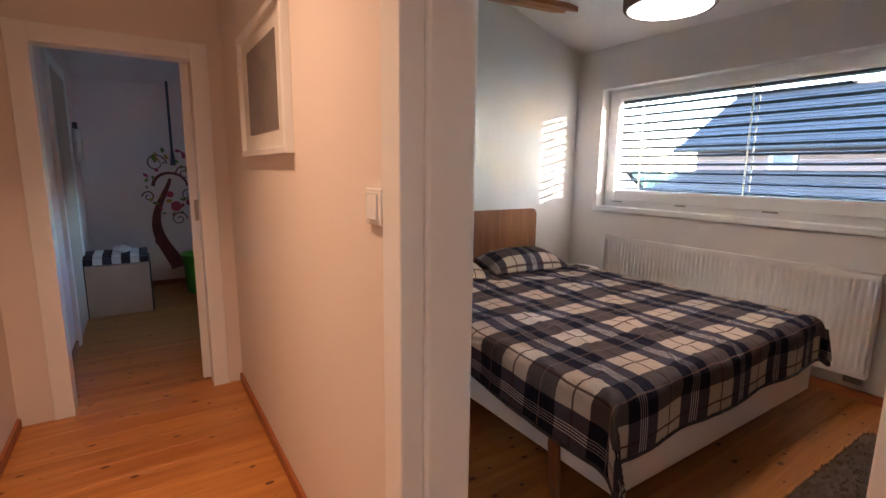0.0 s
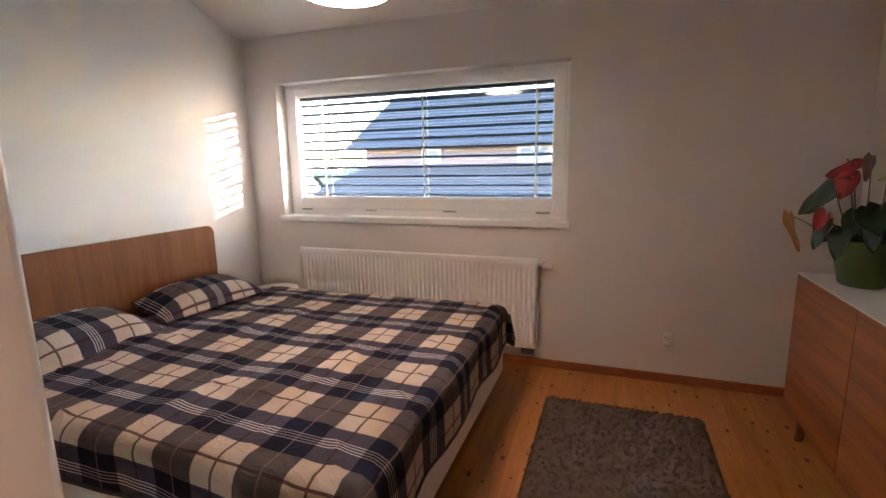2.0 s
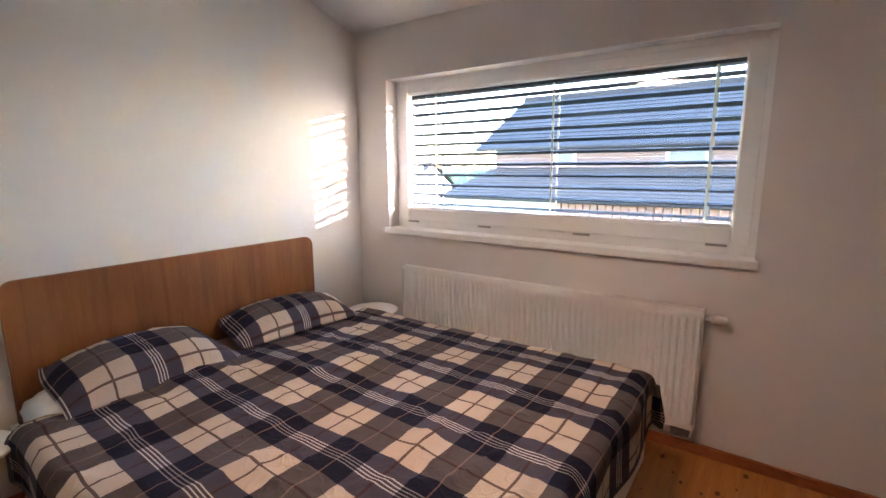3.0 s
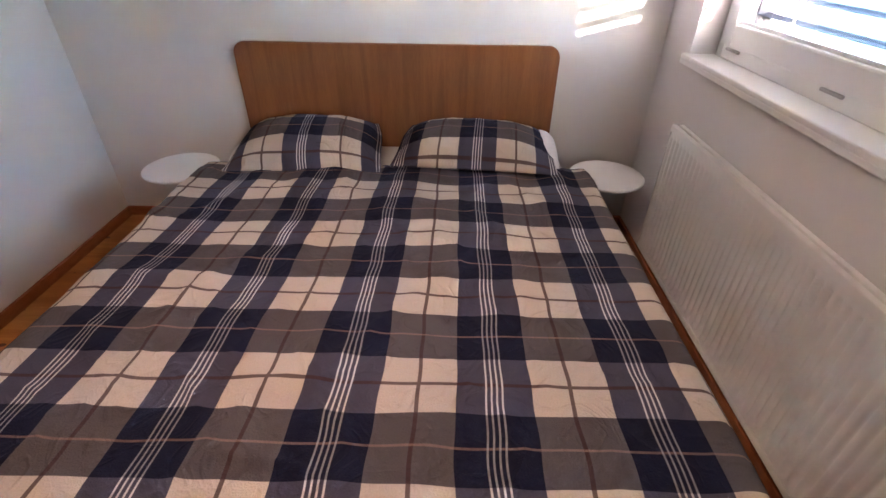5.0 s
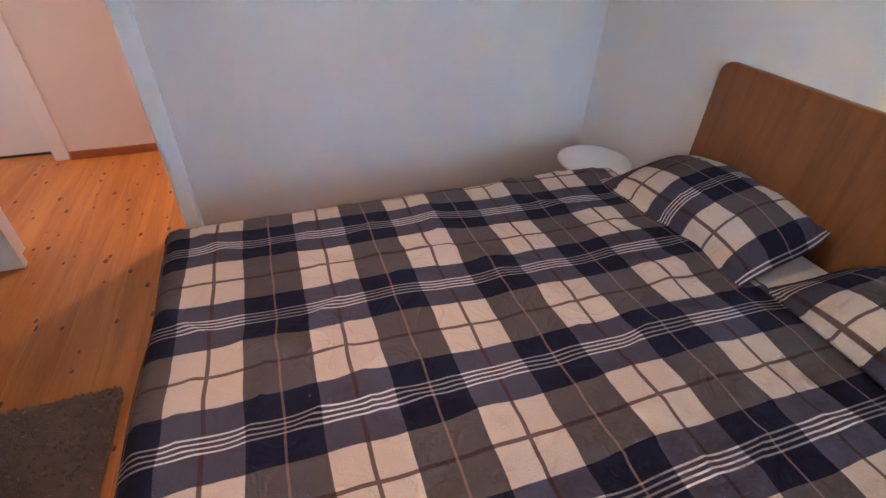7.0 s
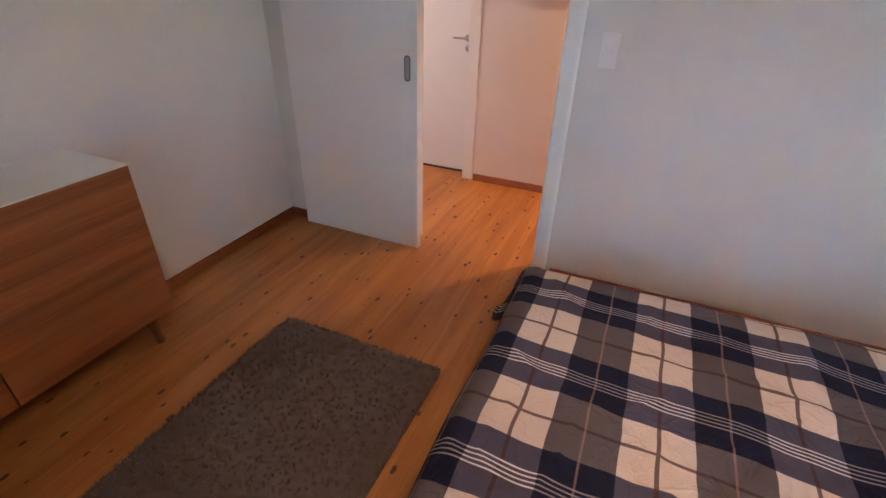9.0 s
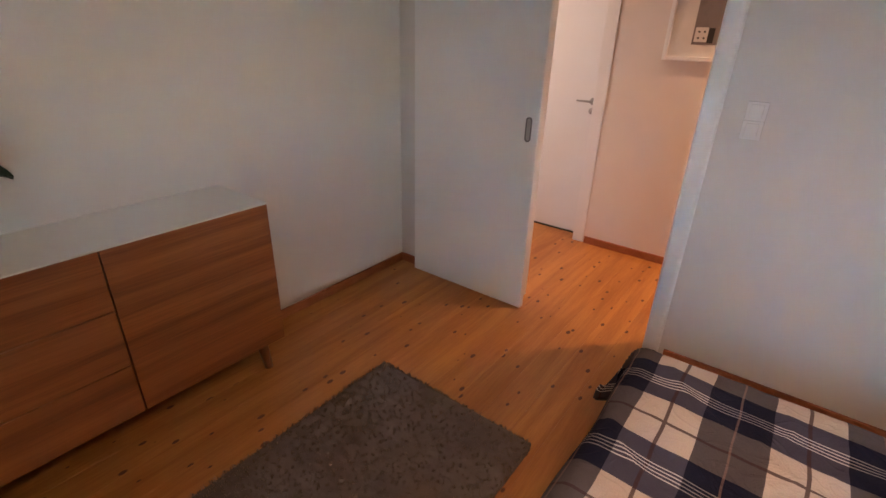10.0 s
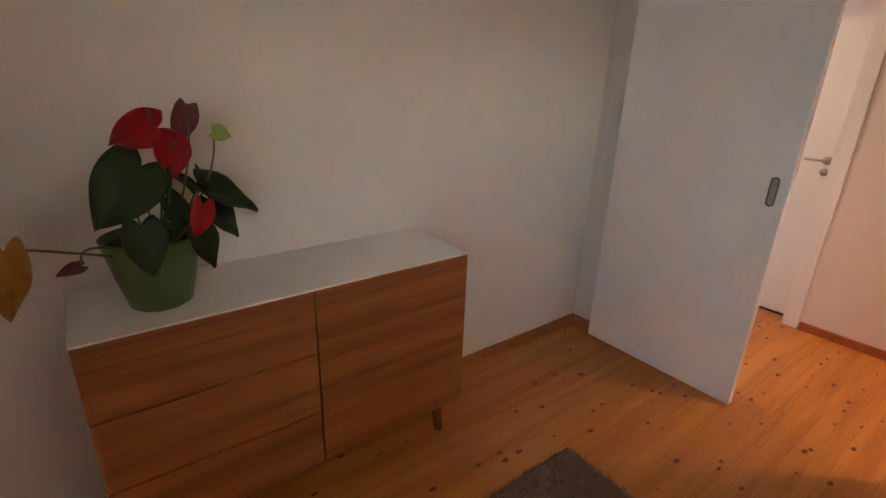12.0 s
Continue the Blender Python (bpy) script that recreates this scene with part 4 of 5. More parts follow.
def picture(label, x0, x1, y, face, z0, z1, border):
    th = thing("framed_picture", label, "picture", ((x0 + x1) / 2, y, z0), "hall pictures")

    def slabp(nm, a, b, c, d, d0, d1, mat, bevel=0.0, lab=""):
        bm = bmesh.new()
        p, q = sorted((y + face * d0, y + face * d1))
        box(bm, a, b, p, q, c, d, bevel)
        return part(nm, bm, mat, th, lab)

    w = 0.025
    slabp("frame_side", x0, x0 + w, z0, z1, 0.0, 0.03, M_FRAME, 0.003)
    slabp("frame_side", x1 - w, x1, z0, z1, 0.0, 0.03, M_FRAME, 0.003)
    slabp("frame_rail", x0 + w, x1 - w, z0, z0 + w, 0.0, 0.0295, M_FRAME, 0.003)
    slabp("frame_rail", x0 + w, x1 - w, z1 - w, z1, 0.0, 0.0295, M_FRAME, 0.003)
    slabp("mount", x0 + w, x1 - w, z0 + w, z1 - w, 0.0, 0.012, M_MAT, 0, "off-white mount")
    slabp("print", x0 + border, x1 - border, z0 + border * 0.62, z1 - border * 0.62, 0.012, 0.014, M_PRINT, 0, "grey photographic print")
    return th


picture("white-framed grey print on the bedroom side of the hall", 0.70, 1.46, HY1, -1, 1.335, 1.845, 0.14)
pic = picture("white-framed grey print beside the hall's white door", 1.96, 2.72, HY0, 1, 1.355, 1.9, 0.15)
for x0, x1, z0, z1, mt in ((2.49, 2.56, 1.463, 1.543, M_PRINT_W), (2.455, 2.487, 1.458, 1.54, M_DARK)):
    bm = bmesh.new()
    box(bm, x0, x1, HY0 + 0.014, HY0 + 0.0155, z0, z1)
    part("print_detail", bm, mt, pic)
for k in range(4):
    bm = bmesh.new()
    tube(bm, (2.508 + 0.03 * (k % 2), HY0 + 0.0155, 1.484 + 0.035 * (k // 2)), (2.508 + 0.03 * (k % 2), HY0 + 0.0165, 1.484 + 0.035 * (k // 2)), 0.006, sides=10)
    part("print_dot", bm, M_DARK, pic)

# ---- wooden slats hung below the ceiling ----
rack = thing("ceiling_rack", "two pointed wooden slats hung below the ceiling", "wooden rack", (0.45, 1.95, 2.45))
for k, (off, ln) in enumerate(((0.0, 0.0), (0.075, 0.06))):
    bm = bmesh.new()
    tip = Vector((0.53 - off, 2.215 - off * 0.3 - ln * 0.5, 2.435))
    back = Vector((0.20 - off, 1.35 - off * 0.3, 2.52))
    d = (back - tip).normalized()
    side = d.cross(Vector((0, 0, 1))).normalized() * 0.032
    up = Vector((0, 0, 0.018))
    prof = [tip, tip + d * 0.09 + side, back + side, back - side, tip + d * 0.09 - side]
    lo = [bm.verts.new(p - up) for p in prof]
    hi = [bm.verts.new(p + up) for p in prof]
    bm.faces.new(lo)
    bm.faces.new(hi)
    for i in range(5):
        j = (i + 1) % 5
        bm.faces.new((lo[i], lo[j], hi[j], hi[i]))
    part("slat", bm, M_RACK, rack, "reddish wooden slat with a pointed end")
    for f in (0.3, 0.85):
        p = tip.lerp(back, f)
        bm = bmesh.new()
        tube(bm, p, (p.x, p.y, ceiling_z(p.y) + 0.005), 0.003, sides=6)
        part("cord", bm, M_DARK, rack, "thin hanging cord")

# ---- flowering plant on the dresser ----
M_POT = material("green_pot", (0.072, 0.115, 0.034), 0.4, second=(0.06, 0.095, 0.028), scale=8, fine=0.2)
M_SOIL = material("potting_soil", (0.04, 0.028, 0.02), 1.0, scale=40, fine=0.5, bump=0.6)
M_LEAF = material("anthurium_leaf", (0.011, 0.028, 0.010), 0.5, spec=0.3, second=(0.006, 0.017, 0.006), scale=18, fine=0.2)
M_RED = material("red_spathe", (0.25, 0.006, 0.008), 0.5, spec=0.25, second=(0.13, 0.003, 0.005), scale=14, fine=0.2)
M_DRED = material("fading_spathe", (0.12, 0.010, 0.014), 0.5, second=(0.06, 0.010, 0.010), scale=14)
M_BUD = material("green_spathe", (0.22, 0.28, 0.06), 0.4, scale=14)
M_YELLOW = material("yellowed_leaf", (0.30, 0.13, 0.018), 0.5, second=(0.09, 0.03, 0.008), scale=24, amount=0.35, fine=0.5, fine_scale=60)
M_SPADIX = material("spadix_brown", (0.14, 0.05, 0.02), 0.6, scale=60)
M_STEM = material("plant_stem", (0.10, 0.13, 0.035), 0.5, second=(0.09, 0.05, 0.02), scale=10)
PC = Vector((3.70, 2.215, 0.825))
plant = thing("potted_anthurium", "red-flowering anthurium in a glossy green pot on the dresser", "potted plant", PC)
bm = bmesh.new()
lathe(bm, [(0.0, 0.0), (0.07, 0.0), (0.078, 0.006), (0.098, 0.09), (0.117, 0.19), (0.119, 0.197), (0.113, 0.197), (0.108, 0.17), (0.0, 0.165)], PC, 40)
bmesh.ops.remove_doubles(bm, verts=bm.verts, dist=1e-5)
pot = part("pot", bm, M_POT, plant, "glossy green tapered pot", True)
bm = bmesh.new()
lathe(bm, [(0.0, 0.0), (0.108, 0.0), (0.104, 0.008), (0.0, 0.014)], (PC.x, PC.y, PC.z + 0.168), 28)
bmesh.ops.remove_doubles(bm, verts=bm.verts, dist=1e-5)
part("soil", bm, M_SOIL, plant, "dark potting soil")


def blade(name, base, tip, width, normal, mat, parent, lobe=0.22, cup=0.12, droop=0.1, label=""):
    """A heart-shaped leaf from its stalk's joint to its tip."""
    base, tip, normal = Vector(base), Vector(tip), Vector(normal).normalized()
    L = (tip - base)
    ln = L.length
    f = L.normalized()
    s = f.cross(normal).normalized()
    nrm = s.cross(f).normalized()
    bm = bmesh.new()
    NU, NV = 14, 8
    rows = []
    for i in range(NU + 1):
        u = i / NU
        w = width * 0.5 * (math.sin(math.pi * min(1, (u * 0.9 + 0.10)) ** 0.72)) ** 0.85 if u < 1 else 0.0
        row = []
        for j in range(-NV, NV + 1):
            v = j / NV
            back = -lobe * ln * (abs(v) ** 0.8) * (1 - u) ** 2.2 * (1.2 - abs(v) * 0.5)
            p = base + f * (u * ln + back) + s * (v * w)
            p += nrm * (cup * width * (0.5 * v * v + 0.9 * abs(v)) * (1 - 0.4 * u) - droop * ln * u * u + 0.03 * ln * abs(v) * math.sin(9 * u + 4 * v + 20 * width))
            row.append(bm.verts.new(p))
        rows.append(row)
    for a, b in zip(rows, rows[1:]):
        for k in range(len(a) - 1):
            bm.faces.new((a[k], a[k + 1], b[k + 1], b[k]))
    bmesh.ops.remove_doubles(bm, verts=bm.verts, dist=1e-5)
    ob = part(name, bm, mat, parent, label, True)
    sol = ob.modifiers.new("thickness", "SOLIDIFY")
    sol.thickness = 0.0012
    return ob


def stalk(a, b, bow, parent, r=0.0028, mat=None):
    """One bent, tapering rod."""
    a, b, bow = Vector(a), Vector(b), Vector(bow)
    bm = bmesh.new()
    n, sides, rings = 9, 7, []
    for k in range(n + 1):
        t = k / n
        p = a.lerp(b, t) + bow * math.sin(math.pi * t)
        d = ((b - a) + bow * math.pi * math.cos(math.pi * t)).normalized()
        s = d.cross(Vector((0.3, 1, 0.1))).normalized()
        q = d.cross(s)
        rr = r * (1.15 - 0.3 * t)
        rings.append([bm.verts.new(p + s * rr * math.cos(2 * math.pi * i / sides) + q * rr * math.sin(2 * math.pi * i / sides)) for i in range(sides)])
    for lo, hi in zip(rings, rings[1:]):
        for i in range(sides):
            bm.faces.new((lo[i], lo[(i + 1) % sides], hi[(i + 1) % sides], hi[i]))
    bm.faces.new(rings[0])
    bm.faces.new(rings[-1])
    return part("stalk", bm, mat or M_STEM, parent, "", True)


SP = PC + Vector((0, 0, 0.175))
FACE = (-1.0, 0.1, 0.25)
# joint, tip, width, normal, material, name
for name, jx, jy, jz, tx, ty, tz, w, nrm, mt, lb in (
        ("leaf", 3.575, 2.215, 1.225, 3.475, 2.325, 1.115, 0.145, (-0.8, -0.3, 0.55), M_LEAF, ""),
        ("leaf", 3.66, 2.085, 1.155, 3.615, 1.95, 1.08, 0.125, (-0.5, -0.35, 0.85), M_LEAF, ""),
        ("leaf", 3.66, 2.07, 1.11, 3.63, 2.005, 1.0, 0.085, (-0.85, -0.5, 0.2), M_LEAF, ""),
        ("leaf", 3.565, 2.24, 1.085, 3.52, 2.235, 0.968, 0.10, (-1.0, -0.25, 0.3), M_LEAF, ""),
        ("leaf", 3.58, 2.12, 1.065, 3.55, 2.09, 0.95, 0.09, (-0.8, -0.55, 0.2), M_LEAF, ""),
        ("leaf", 3.68, 2.085, 1.165, 3.70, 2.03, 1.03, 0.13, (-0.2, -1.0, 0.4), M_LEAF, ""),
        ("leaf", 3.76, 2.24, 1.11, 3.84, 2.27, 1.06, 0.11, (0.4, 0.3, 0.9), M_LEAF, ""),
        ("leaf", 3.74, 2.14, 1.17, 3.81, 2.07, 1.10, 0.12, (0.0, -0.5, 0.9), M_LEAF, ""),
        ("leaf", 3.64, 2.17, 1.13, 3.60, 2.13, 1.03, 0.09, (-0.7, -0.7, 0.4), M_LEAF, ""),
        ("flower", 3.61, 2.168, 1.305, 3.545, 2.268, 1.285, 0.105, (-0.75, -0.25, 0.65), M_RED, "glossy red spathe"),
        ("flower", 3.595, 2.15, 1.275, 3.565, 2.155, 1.19, 0.10, (-0.8, -0.5, 0.3), M_RED, "glossy red spathe"),
        ("flower", 3.51, 2.112, 1.13, 3.485, 2.137, 1.06, 0.07, (-0.8, -0.5, 0.2), M_RED, "glossy red spathe"),
        ("flower", 3.63, 2.095, 1.352, 3.625, 2.125, 1.262, 0.066, (-0.95, -0.3, 0.2), M_DRED, "fading dark red spathe"),
        ("flower", 3.66, 2.035, 1.285, 3.645, 1.995, 1.275, 0.06, (-0.8, -0.1, 0.8), M_BUD, "young green spathe"),
        ("flower", 3.62, 2.37, 0.99, 3.60, 2.42, 0.985, 0.035, (-0.7, 0.0, 0.7), M_DRED, "wilted red spathe"),
        ("leaf", 3.50, 2.48, 1.085, 3.55, 2.505, 0.905, 0.078, (-1.0, -0.3, -0.2), M_YELLOW, "yellowed drooping leaf")):
    blade(name, (jx, jy, jz), (tx, ty, tz), w, nrm, mt, plant, 0.42 if mt is M_RED else 0.26, 0.10 if mt is M_RED else 0.08, 0.12, lb)
    bow = ((jx - SP.x) * 0.15, (jy - SP.y) * 0.2, 0.03)
    stalk(SP + Vector(((jx - SP.x) * 0.35, (jy - SP.y) * 0.35, 0)), (jx, jy, jz), bow, plant)
for bx, by, bz, tx, ty, tz in ((3.605, 2.175, 1.32, 3.585, 2.183, 1.35), (3.59, 2.148, 1.268, 3.562, 2.138, 1.275), (3.635, 2.105, 1.36, 3.63, 2.075, 1.352)):
    bm = bmesh.new()
    tube(bm, (bx, by, bz), (tx, ty, tz), 0.0045, 0.003, 8)
    part("spadix", bm, M_SPADIX, plant, "dull brown spadix", True)

# ---- child's room ----
M_CHIP = material("pale_chest", (0.52, 0.37, 0.26), 0.6, scale=6)
M_STRW = material("white_stripe", (0.70, 0.68, 0.66), 0.9, scale=20, bump=0.2)
M_STRB = material("black_stripe", (0.03, 0.03, 0.035), 0.9, scale=20, bump=0.2)
chest = thing("toy_chest", "pale toy chest with a black and white striped cushion", "chest", (-2.05, -0.77, 0))
bm = bmesh.new()
box(bm, -2.3, -1.80, -1.0, -0.53, 0.0, 0.445, 0.004)
part("body", bm, M_CHIP, chest)
for y in (-1.004, -0.53):
    bm = bmesh.new()
    box(bm, -2.302, -1.798, y, y + 0.012, 0.0, 0.455, 0.002)
    part("edge_panel", bm, M_DARK, chest, "dark edge panel")
for k in range(7):
    bm = bmesh.new()
    y0 = -1.0 + k * 0.067
    n = 8
    for i in range(n):
        a0, a1 = i / n, (i + 1) / n
        box(bm, -2.3 + 0.5 * a0, -2.3 + 0.5 * a1, y0, y0 + 0.067, 0.455, 0.475 + 0.05 * math.sqrt(max(0.02, 1 - (2 * (a0 + 0.5 / n) - 1) ** 4)))
    part("cushion_stripe", bm, M_STRW if k % 2 else M_STRB, chest, "white stripe" if k % 2 else "black stripe")
bm = bmesh.new()
bmesh.ops.create_icosphere(bm, subdivisions=3, radius=0.055, matrix=Matrix.Translation((-1.95, -0.72, 0.56)) @ Matrix.Diagonal((1, 1.3, 0.6, 1)))
for v in bm.verts:
    v.co += v.normal * 0.014 * noise.noise(v.co * 30)
tagged(new("crumpled_cloth", mesh_of("crumpled_cloth", bm, M_STRW, True)), "crumpled white cloth on the striped cushion", "cloth")

clock = thing("wall_clock", "round pale wall clock in the child's room", "clock", (-2.5, -1.02, 1.47))
bm = bmesh.new()
tube(bm, (-2.5, -1.018, 1.47), (-2.5, -0.965, 1.47), 0.16, 0.14, 32)
part("case", bm, M_STRW, clock, "beige case", True)
bm = bmesh.new()
tube(bm, (-2.5, -0.966, 1.47), (-2.5, -0.96, 1.47), 0.12, 0.12, 32)
part("dial", bm, M_PRINT_W, clock, "white dial")
bm = bmesh.new()
box(bm, -2.52, -2.48, -1.018, -0.98, 1.62, 1.68, 0.006)
part("hook", bm, M_DARK, clock, "dark hook")

M_BEIGE = material("beige_door", (0.50, 0.40, 0.31), 0.5, second=(0.46, 0.365, 0.28), scale=3, fine=0.1)
side_door = thing("door_4", "closed beige door in the child's room side wall", "door", (-1.55, -1.01, 0), kind="structure")
bm = bmesh.new()
box(bm, -1.94, -1.16, -1.018, -1.0, 0.008, 1.96, 0.003)
part("door_leaf", bm, M_BEIGE, side_door)
for nm, b in (("trim", (-2.03, -1.942, -1.018, -0.992, 0, 2.05)), ("trim", (-1.158, -1.07, -1.018, -0.992, 0, 2.05)), ("head_trim", (-1.94, -1.16, -1.018, -0.992, 1.963, 2.05))):
    bm = bmesh.new()
    box(bm, *b, bevel=0.004)
    part(nm, bm, M_FRAME, side_door, "white casing")

# the tree painted on the far wall, a thin sticker
M_BARK = material("sticker_bark", (0.16, 0.03, 0.03), 0.7, second=(0.11, 0.02, 0.02), scale=9)
M_OLIVE = material("sticker_green", (0.16, 0.20, 0.04), 0.7, scale=9)
M_PINK = material("sticker_pink", (0.45, 0.05, 0.08), 0.7, scale=9)
M_GOLD = material("sticker_gold", (0.45, 0.26, 0.04), 0.7, scale=9)
tree = thing("wall_sticker_tree", "curly red-trunked tree sticker with bright leaves", "wall sticker", (-2.868, -0.3, 0.18))
WXS = -2.8695


def ribbon(name, pts, w0, w1, mat, lift=0.0015):
    """A flat band along a curve on the wall, given as (y, z)."""
    bm = bmesh.new()
    L, Rr = [], []
    n = len(pts)
    for i, (y, z) in enumerate(pts):
        a, b = pts[max(0, i - 1)], pts[min(n - 1, i + 1)]
        d = Vector((b[0] - a[0], b[1] - a[1])).normalized()
        w = (w0 + (w1 - w0) * i / (n - 1)) / 2
        L.append(bm.verts.new((WXS + lift, y - d.y * w, z + d.x * w)))
        Rr.append(bm.verts.new((WXS + lift, y + d.y * w, z - d.x * w)))
    for i in range(n - 1):
        bm.faces.new((L[i], L[i + 1], Rr[i + 1], Rr[i]))
    return part(name, bm, mat, tree)


def curve_pts(f, n=24):
    return [f(i / n) for i in range(n + 1)]


ribbon("trunk", curve_pts(lambda t: (-0.30 - 0.17 * math.sin(math.pi * t) ** 1.3 + 0.04 * t + 0.06 * (1 - t), 0.18 + 0.98 * t)), 0.15, 0.03, M_BARK)
ribbon("branch", curve_pts(lambda t: (-0.26 - 0.16 * math.cos(math.pi * t), 1.08 + 0.14 * math.sin(math.pi * t))), 0.035, 0.02, M_BARK, 0.002)
for cy, cz, r, s in ((-0.38, 1.32, 0.10, 1), (-0.12, 1.22, 0.08, -1), (-0.20, 0.72, 0.08, 1), (-0.47, 0.97, 0.06, -1), (-0.40, 0.48, 0.06, 1), (-0.10, 0.98, 0.07, 1)):
    ribbon("curl", curve_pts(lambda t: (cy + s * r * (1 - t * 0.8) * math.cos(9 * t), cz + r * (1 - t * 0.8) * math.sin(9 * t)), 30), 0.014, 0.008, M_BARK, 0.0025)
rng = random.Random(5)
for k in range(46):
    a = rng.uniform(0, 2 * math.pi)
    rr = rng.uniform(0.55, 1.0)
    y, z = -0.24 + 0.27 * rr * math.cos(a), 1.12 + 0.36 * rr * math.sin(a)
    bm = bmesh.new()
    rad_l = rng.uniform(0.016, 0.034)
    ang = rng.uniform(0, 3.1)
    vs = [bm.verts.new((WXS + 0.003, y + rad_l * (math.cos(q) * math.cos(ang) - 0.55 * math.sin(q) * math.sin(ang)), z + rad_l * (math.cos(q) * math.sin(ang) + 0.55 * math.sin(q) * math.cos(ang)))) for q in [i * math.pi / 5 for i in range(10)]]
    bm.faces.new(vs)
    part("sticker_leaf", bm, (M_OLIVE, M_PINK, M_GOLD, M_OLIVE)[k % 4], tree)
for y, z, r in ((-0.22, 0.86, 0.055), (-0.27, 0.99, 0.035), (-0.09, 0.9, 0.035)):
    bm = bmesh.new()
    vs = [bm.verts.new((WXS + 0.0032, y + r * math.cos(i * math.pi / 7) * (1 + 0.15 * math.cos(i * 5 * math.pi / 7)), z + r * math.sin(i * math.pi / 7))) for i in range(14)]
    bm.faces.new(vs)
    part("sticker_flower", bm, M_PINK, tree)

M_GREEN = material("green_plastic", (0.08, 0.42, 0.04), 0.4, scale=8)
M_STRAP = material("blue_grey_strap", (0.07, 0.075, 0.10), 0.8, scale=20)
crate = thing("toy_crate", "bright green plastic toy tub", "toy box", (-2.3, -0.05, 0))
bm = bmesh.new()
lathe(bm, [(0.0, 0.02), (0.13, 0.02), (0.16, 0.03), (0.19, 0.40), (0.2, 0.405), (0.2, 0.42), (0.17, 0.415), (0.145, 0.05), (0.0, 0.045)], (-2.3, -0.05, 0.0), 28)
bmesh.ops.remove_doubles(bm, verts=bm.verts, dist=1e-5)
part("tub", bm, M_GREEN, crate, "", True)
bm = bmesh.new()
lathe(bm, [(0.0, 0.0), (0.12, 0.0), (0.128, 0.02), (0.0, 0.02)], (-2.3, -0.05, 0.0), 28)
bmesh.ops.remove_doubles(bm, verts=bm.verts, dist=1e-5)
part("base", bm, M_GREEN, crate)
strap = thing("hanging_strap", "dark strap hanging from the child's room ceiling", "strap", (-2.75, -0.22, 1.3))
bm = bmesh.new()
box(bm, -2.78, -2.774, -0.238, -0.212, 1.42, 2.2, 0.001)
part("band", bm, M_STRAP, strap)
bm = bmesh.new()
tube(bm, (-2.777, -0.225, 1.3), (-2.777, -0.225, 1.45), 0.026, 0.014, 10)
part("knot", bm, M_STRAP, strap, "knotted end", True)

# ---- outside: neighbour's house, its lean-to, garden, distance ----
GZ = -2.8
M_GRASS = material("garden_grass", (0.075, 0.12, 0.05), 1.0, second=(0.05, 0.085, 0.035), scale=0.8, fine=0.4, fine_scale=20)
M_ROOF = material("slate_blue_roof", (0.017, 0.0155, 0.0165), 0.8, spec=0.08, second=(0.012, 0.011, 0.012), scale=1.5, fine=0.3, fine_scale=30)
M_ROOF2 = material("grey_tile_roof", (0.034, 0.027, 0.025), 0.85, spec=0.05, second=(0.022, 0.018, 0.017), scale=1.5, fine=0.3, fine_scale=30)
M_SIDING = material("red_brown_siding", (0.085, 0.038, 0.033), 0.8, second=(0.07, 0.03, 0.027), scale=2, fine=0.3, fine_scale=25)
M_SIDING2 = material("grey_brown_siding", (0.075, 0.042, 0.038), 0.8, second=(0.058, 0.032, 0.029), scale=2, fine=0.3, fine_scale=25)
M_OUT = material("white_render", (0.5, 0.49, 0.48), 0.8, scale=1)
M_SASH = material("pale_sash", (0.2, 0.175, 0.17), 0.7, scale=3)
M_FENCE = material("terracotta_boards", (0.105, 0.05, 0.042), 0.8, second=(0.14, 0.08, 0.068), scale=3)
M_SHRUB = material("far_shrub", (0.07, 0.085, 0.05), 1.0, second=(0.05, 0.06, 0.035), scale=3)
bm = bmesh.new()
vs = [bm.verts.new(p) for p in ((-400, -200, GZ), (400, -200, GZ), (400, 600, GZ), (-400, 600, GZ))]
bm.faces.new(vs)
tagged(new("ground", mesh_of("ground", bm, M_GRASS)), "short green grass round the houses", "ground", kind="structure")
# unseen block, added to shade part of the window from the low sun
slab("sun_blocker", "unseen plain block added to shade the window from the sun", "wall", M_OUT, (2.62, 3.0, WOUT, 3.69, GZ, 3.6))

house = thing("neighbour_house", "neighbouring house with a slate-blue roof and brown siding", "house", (-0.5, 17, GZ))
HX0, HX1, HYF, HYB = -6.2, 6.5, 16.0, 23.2
bm = bmesh.new()
box(bm, HX0, HX1, HYF, HYB, GZ, 2.2)
part("wall", bm, M_OUT, house)
for k in range(9):
    bm = bmesh.new()
    z0 = 0.7 + k * 0.165
    box(bm, HX0 - 0.02, HX1 + 0.02, HYF - 0.045, HYF - 0.002, z0 + 0.004, z0 + 0.161, 0.01, 1)
    part("siding_board", bm, M_SIDING if k > 6 else M_SIDING2, house)


